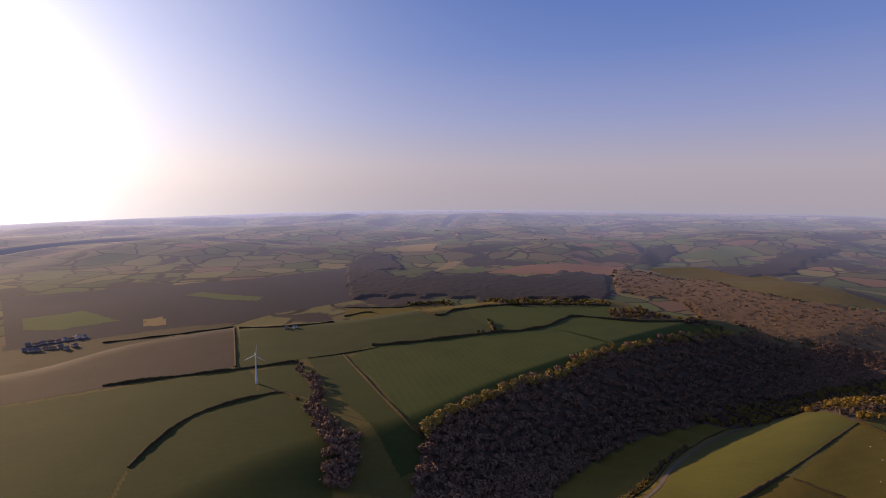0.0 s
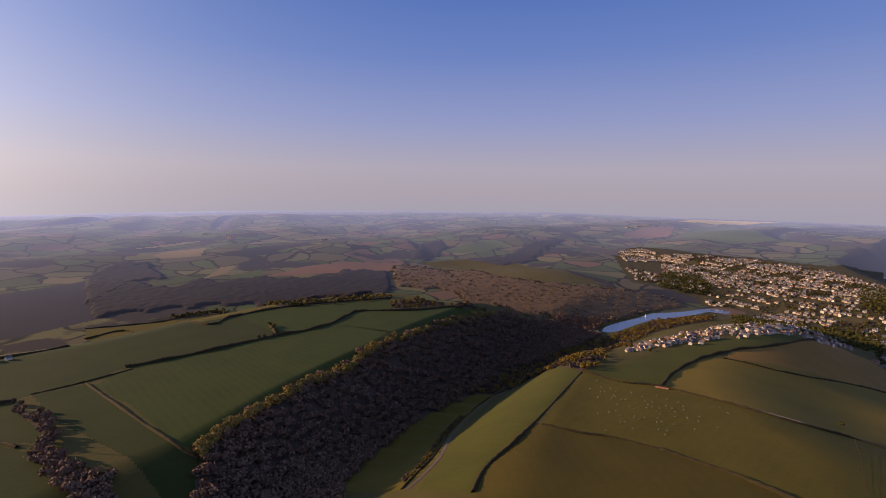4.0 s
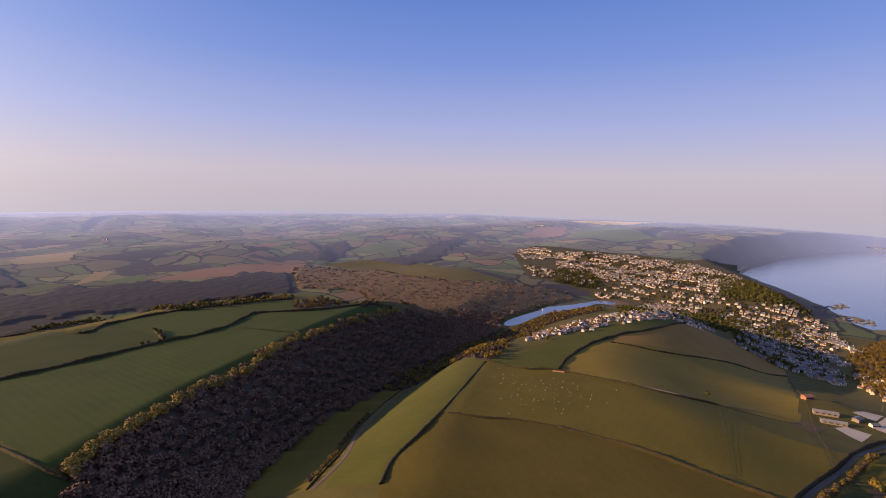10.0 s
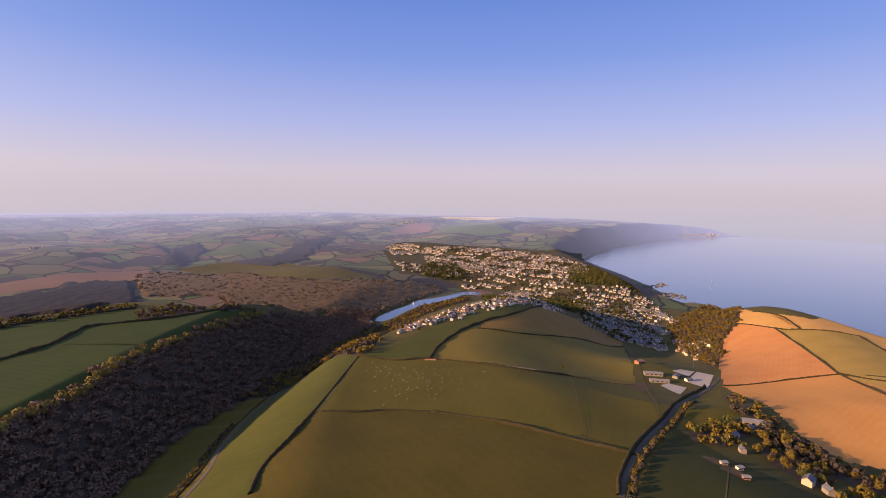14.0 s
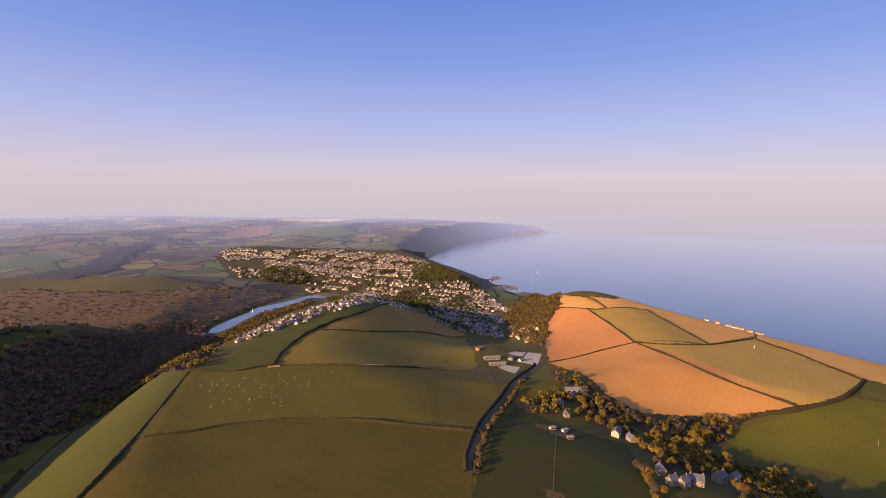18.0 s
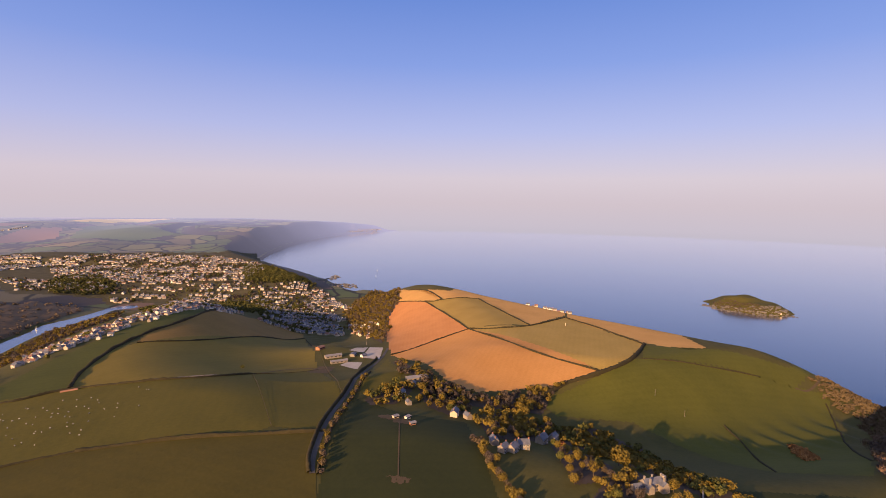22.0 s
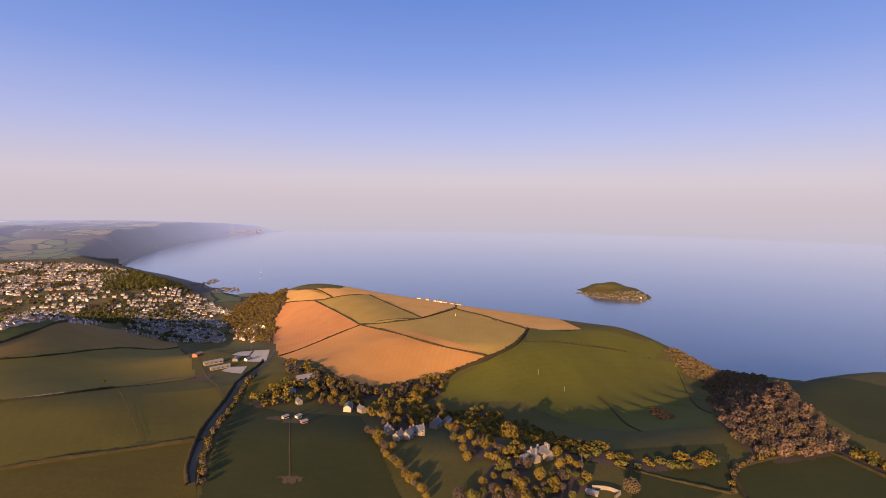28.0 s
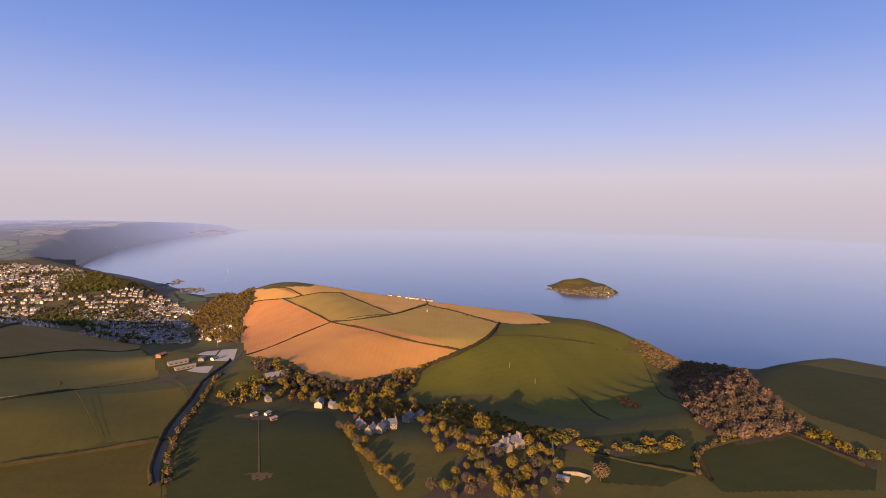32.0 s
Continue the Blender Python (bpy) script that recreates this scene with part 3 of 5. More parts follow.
FIELDS.append(("pasture", "bright green field tapering to the wood", MEADOW, [(-403, 590), (-409, 643), (-404, 675), (-330, 712), (-247, 850), (-272, 714), (-299, 576)]))
FIELDS.append(("pasture", "green strip between two hedges", MEADOW_DARK, [(-508, 266), (-489, 303), (-391, 271), (-313, 250), (-285, 249), (-265, 240), (-264, 209), (-322, 223), (-428, 240)]))
FIELDS.append(("ploughed_field", "grey brown ploughed field", PLOUGH, [(-1028, -111), (-696, 5), (-1048, 263), (-712, 259), (-536, 195), (-549, 135), (-583, 2), (-624, -69)]))
FIELDS.append(("stubble_field", "pale stubble strip on the ridge", STUBBLE, [(-1264, -131), (-1188, 13), (-1143, 289), (-1074, 386), (-1027, 373), (-1055, 265), (-703, 5), (-1032, -112)]))
FIELDS.append(("pasture", "green field below the ploughed land", MEADOW_DARK, [(-621, -69), (-577, 2), (-542, 133), (-520, 189), (-510, 201), (-475, 191), (-441, 180), (-444, 147), (-435, 116), (-407, 84), (-384, 64), (-298, 20), (-361, -47)]))
FIELDS.append(("pasture", "small green field round the turbine", MEADOW_DARK, [(-506, 205), (-501, 249), (-432, 236), (-399, 212), (-429, 199), (-441, 180)]))
FIELDS.append(("distant_field", "distant reddish ploughed field", FAR_BROWN, [(-1150, 1282), (-1174, 1556), (-1085, 1722), (-909, 1864), (-833, 1649), (-957, 1501)]))
FIELDS.append(("distant_field", "distant dark green field", FAR_WOOD, [(-941, 1495), (-827, 1615), (-705, 1347), (-840, 1289)]))
FIELDS.append(("distant_field", "distant tan field", FAR_TAN, [(-1272, 1158), (-1416, 1372), (-1396, 1429), (-1297, 1280)]))
FIELDS.append(("distant_field", "distant green field", FAR_GREEN, [(-1247, 1230), (-1270, 1429), (-1150, 1282), (-1175, 1203)]))
FIELDS.append(("distant_field", "distant pale stubble field", FAR_TAN, [(-1805, 1407), (-1949, 1618), (-1803, 1673), (-1626, 1474), (-1726, 1374)]))
FIELDS.append(("distant_field", "distant pale strip field", FAR_TAN, [(-2093, 1502), (-2090, 1794), (-2032, 1869), (-2054, 1676)]))
FIELDS.append(("distant_field", "distant yellow rape field in flower", FAR_YELLOW, [(266, 3911), (544, 4362), (1068, 4537), (507, 3906)]))
FIELDS.append(("distant_field", "distant reddish field", FAR_BROWN, [(-1274, 2069), (-1310, 2235), (-1216, 2254), (-1212, 2148)]))
FIELDS.append(("distant_field", "distant reddish field above the town", FAR_BROWN, [(-80, 3191), (38, 3446), (238, 3584), (184, 3203), (-28, 3085)]))
FIELDS.append(("distant_field", "distant green field above the town", FAR_GREEN, [(226, 3117), (359, 3730), (628, 3854), (664, 2907), (430, 2767)]))
FIELDS.append(("distant_field", "distant green hillside field", FAR_GREEN, [(-946, 2198), (-759, 2522), (-630, 2510), (-681, 2270)]))
FIELDS.append(("distant_field", "distant village fields", FAR_GREEN, [(-1286, 51), (-1399, 56), (-1402, 166), (-1245, 207), (-1243, 100)]))
FIELDS.append(("distant_field", "distant yellowish field", FAR_TAN, [(-1192, 242), (-1194, 286), (-1138, 272), (-1157, 236)]))
FIELDS.append(("town_gardens", "olive gardens and lanes between the houses", GARDENS, [(-89, 2258), (18, 2701), (240, 2432), (464, 2424), (683, 2227), (921, 2446), (717, 1763), (729, 1506), (727, 1348), (633, 1084), (502, 900), (466, 995), (461, 1202), (450, 1393), (258, 1249), (196, 1432), (180, 1599), (-7, 1670)]))
FIELDS.append(("earth_patch", "worn bare earth by the stables", EARTH, [(206, 307), (215, 305), (222, 280), (216, 273), (209, 287)]))
FIELDS.append(("earth_patch", "worn bare earth patch in the paddock", EARTH, [(157, 226), (164, 222), (167, 212), (160, 215)]))
FIELDS.append(("earth_patch", "worn reddish earth near the fence", EARTH, [(236, 489), (263, 507), (274, 493), (248, 464)]))
FIELDS.append(("pasture", "shaded green field with a curved hedge", MEADOW_DARK, [(-429, 197), (-436, 175), (-439, 145), (-430, 114), (-402, 83), (-376, 62), (-322, 38), (-231, 132), (-317, 184), (-378, 201)]))
FIELDS.append(("pasture", "pale green strip along the ridge hedge", PASTURE, [(-1014, 632), (-935, 730), (-886, 844), (-549, 666), (-546, 649), (-571, 573), (-590, 524), (-957, 595)]))
HEDGES = []
HEDGES.append((3.0, 2.4, [(32, 521), (47, 573), (81, 639), (119, 687), (198, 778), (332, 1008)]))
HEDGES.append((2.2, 1.6, [(-47, 539), (-6, 521), (32, 521), (90, 496), (131, 486), (181, 495)]))
HEDGES.append((2.0, 1.4, [(105, 649), (168, 655), (246, 702), (401, 836)]))
HEDGES.append((2.6, 2.0, [(25, 381), (73, 359), (117, 331), (140, 316), (161, 303)]))
HEDGES.append((1.8, 1.2, [(-63, 387), (-36, 385), (-8, 388), (25, 381)]))
HEDGES.append((2.6, 2.0, [(-70, 389), (-78, 351), (-89, 315), (-88, 282)]))
HEDGES.append((1.2, 0.8, [(-70, 389), (-60, 450), (-47, 539)]))
HEDGES.append((1.0, 0.7, [(181, 495), (252, 492)]))
HEDGES.append((1.9, 1.4, [(350, 490), (414, 486), (467, 472)]))
HEDGES.append((1.9, 1.4, [(467, 472), (433, 345), (445, 255)]))
HEDGES.append((1.9, 1.4, [(569, 690), (519, 580), (467, 472)]))
HEDGES.append((1.9, 1.4, [(595, 868), (569, 690), (576, 650), (614, 598)]))
HEDGES.append((1.9, 1.4, [(635, 823), (614, 732), (578, 653)]))
HEDGES.append((1.9, 1.4, [(614, 598), (570, 504), (529, 416)]))
HEDGES.append((1.9, 1.4, [(467, 472), (483, 432), (526, 414), (615, 418)]))
HEDGES.append((1.9, 1.4, [(615, 418), (591, 339), (563, 271)]))
HEDGES.append((3.5, 3.0, [(563, 271), (497, 251), (445, 255), (402, 270), (354, 269)]))
HEDGES.append((1.5, 1.0, [(507, 245), (546, 212), (571, 193), (617, 164)]))
HEDGES.append((1.5, 1.0, [(667, 112), (627, 97), (459, 48)]))
HEDGES.append((1.3, 1.0, [(480, 152), (448, 123), (373, 85)]))
HEDGES.append((2.4, 2.0, [(328, 22), (312, 19), (294, 12)]))
HEDGES.append((2.4, 1.8, [(328, 22), (354, 6), (370, -6)]))
HEDGES.append((1.5, 1.1, [(288, 78), (291, 49), (296, 20)]))
HEDGES.append((2.4, 1.8, [(391, -25), (376, -44), (361, -62)]))
HEDGES.append((2.6, 2.4, [(126, 259), (139, 284), (178, 334), (227, 386), (284, 450), (328, 489)]))
HEDGES.append((1.9, 1.4, [(129, 254), (144, 277), (181, 323), (230, 376), (276, 423)]))
HEDGES.append((3.2, 2.4, [(-949, 591), (-914, 659), (-587, 522), (-569, 571), (-543, 646), (-480, 721), (-408, 785)]))
HEDGES.append((4, 2.8, [(-499, 350), (-483, 381), (-466, 420), (-435, 505), (-414, 543), (-403, 590), (-409, 643), (-404, 675), (-332, 716), (-258, 814)]))
HEDGES.append((3, 2, [(-1022, 638), (-938, 733), (-890, 848), (-555, 674)]))
HEDGES.append((4, 3, [(-484, 554), (-436, 513)]))
HEDGES.append((3, 2.2, [(-572, 78), (-549, 135), (-525, 191), (-505, 251)]))
HEDGES.append((2.4, 1.8, [(-1015, 369), (-534, 194)]))
HEDGES.append((3, 2, [(-1080, 152), (-1051, 264), (-1027, 373)]))
HEDGES.append((3, 2, [(-710, 265), (-664, 317), (-649, 385)]))
HEDGES.append((2.4, 1.6, [(-489, 303), (-393, 273), (-313, 250), (-285, 249)]))
HEDGES.append((1.6, 1.0, [(-508, 266), (-495, 307), (-488, 350)]))
HEDGES.append((2.6, 1.8, [(-380, 63), (-404, 83), (-432, 115), (-440, 145), (-438, 176), (-431, 198), (-405, 201)]))
HEDGES.append((1.6, 1.3, [(-146, 298), (-147, 325), (-148, 366), (-163, 432), (-173, 509), (-174, 593), (-160, 661)]))
LANES = []
LANES.append(("lane", "sunken tarmac lane between hedges leading to the farm", 3.4, [(127, 257), (141, 281), (180, 331), (229, 383), (284, 442), (333, 487), (369, 524)]))
LANES.append(("lane", "old lane below a tree lined bank", 3.8, [(-142, 296), (-139, 314), (-139, 353), (-153, 415), (-163, 491), (-166, 576), (-153, 646), (-123, 656)]))
LANES.append(("earth_path", "bare earth path in the paddock", 0.9, [(216, 291), (185, 250), (164, 222)]))
LANES.append(("earth_path", "bare earth cattle track along the hedge", 3.0, [(181, 495), (223, 511), (252, 502)]))
LANES.append(("field_path", "sandy path up to the cliff edge", 2.0, [(650, 137), (708, 127), (1016, 146)]))
WOODS = []
WOODS.append(("bare brown deciduous wood on the steep valley side", 7.4, "wood", [(-287, 254), (-293, 271), (-295, 303), (-297, 357), (-298, 398), (-290, 455), (-292, 505), (-289, 557), (-267, 701), (-227, 897), (-157, 1183), (-78, 1235), (-40, 1160), (-122, 939), (-163, 810), (-192, 729), (-194, 646), (-215, 565), (-227, 490), (-224, 430), (-219, 366), (-204, 306), (-139, 213), (-217, 187), (-262, 222)]))
WOODS.append(("golden green tree belt beside the lane", 8, "belt", [(-203, 621), (-197, 681), (-184, 733), (-156, 825), (-123, 943), (-75, 1027), (-20, 1138), (45, 1265), (119, 1360), (194, 1408), (172, 1245), (105, 1193), (40, 1113), (-6, 988), (-34, 567), (-50, 539), (-127, 674), (-159, 636)]))
WOODS.append(("russet oak wood on the spur above the pool", 12, "spur", [(-901, 1744), (-682, 1353), (-498, 1366), (-240, 922), (-188, 1129), (-33, 1255), (70, 1267), (140, 1410), (121, 1553), (30, 1551), (-111, 1510), (-250, 1502), (-402, 1549), (-566, 1722), (-652, 1684), (-800, 1798)]))
WOODS.append(("dark tree clump on the ridge end", 9, "belt", [(-360, 702), (-387, 746), (-368, 795), (-320, 784), (-274, 771), (-246, 846)]))
WOODS.append(("brown and green wood on the headland slope", 8, "belt", [(598, 1026), (856, 1301), (927, 1271), (597, 808), (527, 744), (382, 557), (450, 697), (505, 853)]))
WOODS.append(("dense mixed wood round the hamlet", 6.5, "hamlet", [(191, 134), (215, 132), (245, 139), (290, 147), (283, 131), (255, 122), (241, 111), (240, 91), (229, 79)]))
WOODS.append(("hamlet trees in spring leaf", 6.5, "hamlet", [(275, 266), (305, 273), (320, 254), (318, 228), (287, 206), (268, 218), (246, 225)]))
WOODS.append(("trees between the cottages", 8, "hamlet", [(283, 201), (293, 180), (280, 150), (251, 142), (237, 150), (250, 166)]))
WOODS.append(("trees round the upper farmstead", 6.5, "hamlet", [(282, 353), (300, 344), (293, 307), (277, 277), (258, 283), (257, 308)]))
WOODS.append(("trees along the foot of the tan field", 7, "belt", [(327, 458), (312, 393), (305, 337), (306, 302), (355, 284), (377, 269), (340, 250), (306, 282), (280, 309), (289, 364)]))
WOODS.append(("shaded tree band below the green pasture", 6.5, "belt", [(330, 229), (358, 209), (357, 166), (311, 118), (300, 84), (306, 62), (336, 37), (339, 28), (315, 38), (294, 59), (286, 80), (281, 107), (291, 135), (303, 167), (303, 207)]))
WOODS.append(("bare grey brown wood filling the ravine", 7, "ravine", [(557, 58), (695, 48), (882, 23), (507, -4), (435, -26), (396, -34), (371, -17), (351, 1), (361, 20), (414, 39)]))
WOODS.append(("shrubby trees along the ravine hedge", 6.5, "belt", [(404, -33), (395, -48), (374, -69), (360, -66), (379, -47), (386, -33)]))
WOODS.append(("thicket beside the stream in the small valley", 7, "wood", [(-498, 245), (-425, 232), (-365, 204), (-318, 199), (-294, 194), (-273, 170), (-281, 159), (-305, 178), (-339, 189), (-373, 197), (-401, 218)]))
WOODS.append(("orchard of small trees", 6.5, "belt", [(221, 348), (256, 365), (283, 357), (262, 339), (237, 325), (218, 334)]))
WOODS.append(("trees round the mansion grounds", 6.5, "hamlet", [(273, 109), (276, 94), (253, 82), (240, 90), (245, 102)]))
WOODS.append(("far hedgerow trees along the ridge", 9, "belt", [(-951, 780), (-903, 876), (-560, 680), (-478, 752), (-423, 814), (-408, 785), (-462, 727), (-537, 651), (-875, 848), (-927, 760)]))
WOODS.append(("dark wooded knoll among the town houses", 9, "town", [(66, 1807), (125, 1920), (210, 1881), (231, 1709), (211, 1627), (145, 1624), (79, 1645)]))
WOODS.append(("scrubby green slope above the sea cliff", 8, "town", [(636, 1825), (706, 1734), (724, 1495), (713, 1419), (646, 1436), (588, 1459), (539, 1512)]))
WOODS.append(("tree band below the terraces", 9, "town", [(241, 1399), (491, 1375), (540, 1316), (428, 1154), (373, 1124), (222, 910), (212, 1234)]))
WOODS.append(("trees between the estate houses", 17, "town", [(-3, 649), (59, 726), (142, 825), (376, 1284), (368, 1068), (117, 782), (41, 683)]))
WOODS.append(("shaded trees round the harbour houses", 14, "town", [(499, 1316), (582, 1179), (490, 852), (438, 889), (390, 1014)]))
WOODS.append(("hazy brown woods filling the far valley", 9, "far", [(-1112, 705), (-1083, 739), (-1033, 808), (-964, 889), (-880, 951), (-552, 726), (-455, 790), (-678, 1299), (-852, 1621), (-1004, 1552), (-954, 1435), (-1036, 1312), (-1172, 1271), (-1182, 1150), (-1293, 1157), (-1219, 1004), (-1424, 1038), (-1641, 1049)]))
WOODS.append(("dark woods along a far stream valley", 9, "far", [(-711, 2090), (-560, 2163), (-532, 2503), (-440, 2840), (-365, 2817), (-394, 2370), (-395, 2021), (-496, 1916)]))
WOODS.append(("dark woods along a far stream valley", 9, "far", [(-912, 1923), (-1062, 2398), (-1000, 2524), (-887, 2333), (-844, 1997)]))
WOODS.append(("dark woods along a far stream valley", 9, "far", [(-1654, 1043), (-1801, 1242), (-1709, 1308), (-1389, 1128), (-1424, 1038), (-1267, 842), (-1253, 786)]))
ROWS = []  # streets: both ends and the gap between houses
ROWS.append(([(12, 699), (98, 775)], 9))
ROWS.append(([(146, 845), (343, 1276)], 9))
ROWS.append(([(158, 808), (380, 1146)], 9))
ROWS.append(([(-1152, 45), (-1144, 143)], 13))
ROWS.append(([(-1110, 36), (-1088, 111)], 13))
ROWS.append(([(-653, 305), (-646, 324)], 14))
ROWS.append(([(-2220, 2024), (-2219, 2059)], 15))
ROWS.append(([(-1979, 1972), (-1968, 1997)], 15))
ROWS.append(([(-1486, 2099), (-1471, 2149)], 14))
ROWS.append(([(-87, 3377), (92, 3542)], 16))
ROWS.append(([(-1, 648), (58, 707)], 10))
ROWS.append(([(6, 678), (67, 728)], 11))
ROWS.append(([(22, 679), (68, 713)], 11))
ROWS.append(([(59, 728), (141, 816)], 10))
ROWS.append(([(122, 961), (212, 868)], 10))
ROWS.append(([(117, 799), (347, 1046)], 10))
ROWS.append(([(147, 874), (389, 1296)], 10))
ROWS.append(([(224, 965), (367, 1065)], 10))
ROWS.append(([(64, 783), (125, 836)], 12))
ROWS.append(([(656, 1205), (617, 1037)], 9))
ROWS.append(([(483, 1212), (549, 1068)], 9))
ROWS.append(([(427, 1103), (517, 962)], 9))
ROWS.append(([(449, 1060), (496, 893)], 9))
ROWS.append(([(450, 996), (488, 856)], 9))
ROWS.append(([(454, 920), (468, 812)], 9))
ROWS.append(([(474, 1171), (538, 1017)], 10))
ROWS.append(([(450, 1028), (480, 859)], 10))
ROWS.append(([(392, 1044), (444, 887)], 13))
ROWS.append(([(518, 878), (489, 737)], 17))
ROWS.append(([(506, 823), (523, 764)], 18))
ROWS.append(([(488, 814), (440, 663)], 20))
ROWS.append(([(484, 1261), (552, 1084)], 9))
ROWS.append(([(470, 1182), (537, 997)], 9))
ROWS.append(([(473, 1114), (512, 911)], 9))
ROWS.append(([(464, 1025), (493, 866)], 9))
ROWS.append(([(472, 1146), (524, 958)], 9))
ROWS.append(([(469, 1069), (492, 865)], 9))
ROWS.append(([(455, 946), (483, 838)], 10))
ROWS.append(([(587, 1223), (549, 954)], 9))
ROWS.append(([(-10, 644), (26, 683)], 9))
ROWS.append(([(11, 657), (75, 725)], 9))
ROWS.append(([(40, 676), (112, 750)], 9))
ROWS.append(([(96, 763), (188, 811)], 9))
ROWS.append(([(131, 760), (300, 924)], 9))
ROWS.append(([(138, 800), (351, 1101)], 9))
ROWS.append(([(168, 856), (373, 1244)], 9))
ROWS.append(([(59, 736), (91, 761)], 13))
ROWS.append(([(15, 704), (37, 714)], 13))
ROWS.append(([(2243, 3819), (2666, 3951)], 26))
ROWS.append(([(2412, 3901), (2734, 4023)], 26))
ROWS.append(([(662, 534), (654, 436)], 9))
TOWN = []  # quarters: outline, gap between streets, gap between houses, share of gardens without a house
TOWN.append(([(533, 1521), (593, 1450), (570, 1368), (609, 1313), (577, 1050), (519, 962), (496, 1062), (478, 1211), (482, 1389)], 34, 13, 0.55))
TOWN.append(([(-76, 2426), (17, 2512), (86, 2334), (68, 2112), (-34, 2097)], 24, 12, 0.10))
TOWN.append(([(85, 2295), (230, 2325), (449, 2346), (617, 2087), (655, 1947), (708, 1764), (643, 1647), (535, 1554), (407, 1617), (286, 1682), (201, 1801), (101, 1885)], 38, 11, 0.20))
TOWN.append(([(-31, 1968), (98, 1826), (198, 1767), (284, 1671), (404, 1606), (537, 1531), (526, 1472), (469, 1454), (364, 1509), (267, 1563), (220, 1625), (148, 1665), (13, 1705)], 44, 13, 0.34))
TOWN.append(([(199, 1601), (265, 1549), (361, 1497), (466, 1444), (529, 1432), (496, 1384), (422, 1406), (287, 1389), (209, 1466)], 30, 11, 0.20))
TOWN.append(([(590, 1442), (646, 1436), (716, 1424), (705, 1321), (649, 1124), (587, 1057), (617, 1219), (609, 1313), (570, 1368)], 32, 12, 0.22))

# ---- ground ----
def grid_mesh(name, x, y, z, keep=None, lift=0.0):
    """A sheet over a grid of plan places; keep: which cells of it."""
    nr, na = x.shape
    idx = np.arange(nr * na).reshape(nr, na)
    quads = np.stack([idx[:-1, :-1], idx[:-1, 1:], idx[1:, 1:], idx[1:, :-1]], -1)
    quads = quads.reshape(-1, 4) if keep is None else quads[keep]
    p, q, r = (np.stack([x.ravel()[quads[:, k]], y.ravel()[quads[:, k]]], 1) for k in (0, 1, 2))
    if np.mean((q - p)[:, 0] * (r - q)[:, 1] - (q - p)[:, 1] * (r - q)[:, 0]) < 0:
        quads = quads[:, ::-1]
    used, inv = np.unique(quads, return_inverse=True)
    co = np.stack([x.ravel()[used], y.ravel()[used], z.ravel()[used] + lift], 1)
    me = bpy.data.meshes.new(name)
    me.vertices.add(len(co))
    me.vertices.foreach_set("co", co.astype(np.float32).ravel())
    me.loops.add(quads.size)
    me.loops.foreach_set("vertex_index", inv.ravel().astype(np.int32))
    me.polygons.add(len(quads))
    me.polygons.foreach_set("loop_start", np.arange(0, quads.size, 4, dtype=np.int32))
    me.polygons.foreach_set("use_smooth", np.ones(len(quads), bool))
    me.update(calc_edges=True)
    return me


AZ = np.radians(np.concatenate([np.arange(-180, -100, 2.0), np.arange(-100, 112, 0.25), np.arange(112, 181, 2.0)]))
RAD = np.concatenate([[0.5], np.exp(np.arange(math.log(56), math.log(2100), 0.006)), np.exp(np.linspace(math.log(2100), math.log(4960), 95))])
GX, GY = RAD[:, None] * np.sin(AZ), RAD[:, None] * np.cos(AZ)
GZ = height(GX, GY)
CX, CY = (GX[:-1, :-1] + GX[1:, 1:]) / 2, (GY[:-1, :-1] + GY[1:, 1:]) / 2
ground = tagged(new("ground", grid_mesh("ground", GX, GY, GZ)), "rolling green farmland cut by wooded valleys", "ground", kind="structure")
ground.data.materials.append(ROUGH)
CAZ = np.degrees(np.arctan2(CX, CY))
far_cells = (np.hypot(CX, CY) > np.interp(CAZ, [-90, -60, -39, -27, -8, 0], [860, 850, 960, 1040, 1300, 1414])) & (np.degrees(np.arctan2(CX, CY)) < 37) & (np.degrees(np.arctan2(CX, CY)) > -179)
# the far land's haze is emission in its material
backdrop = tagged(new("backdrop", grid_mesh("backdrop", GX, GY, GZ, far_cells, 0.05)), "distant farmland of small hedged fields with haze painted as glow", "backdrop", kind="structure")
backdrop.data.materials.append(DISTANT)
sea = tagged(new("water", grid_mesh("water", GX[::3, ::2], GY[::3, ::2], GZ[::3, ::2] * 0)), "calm hazy blue sea and tidal river", "water", kind="structure")
sea.data.materials.append(sea_mat)


def patch(name, label, mat, keep, lift, category):
    """A piece of land cover that follows the ground's own grid."""
    ob = tagged(new(name, grid_mesh(name, GX, GY, GZ, keep, lift)), label, category, kind="structure")
    ob.data.materials.append(mat)
    return ob


CZ = (GZ[:-1, :-1] + GZ[1:, 1:]) / 2


def cells_in(pts):
    """Which cells of the ground's grid lie inside an outline."""
    p = np.array(pts, float)
    near = (CX > p[:, 0].min()) & (CX < p[:, 0].max()) & (CY > p[:, 1].min()) & (CY < p[:, 1].max())
    near[near] = inside(CX[near], CY[near], pts)
    return near


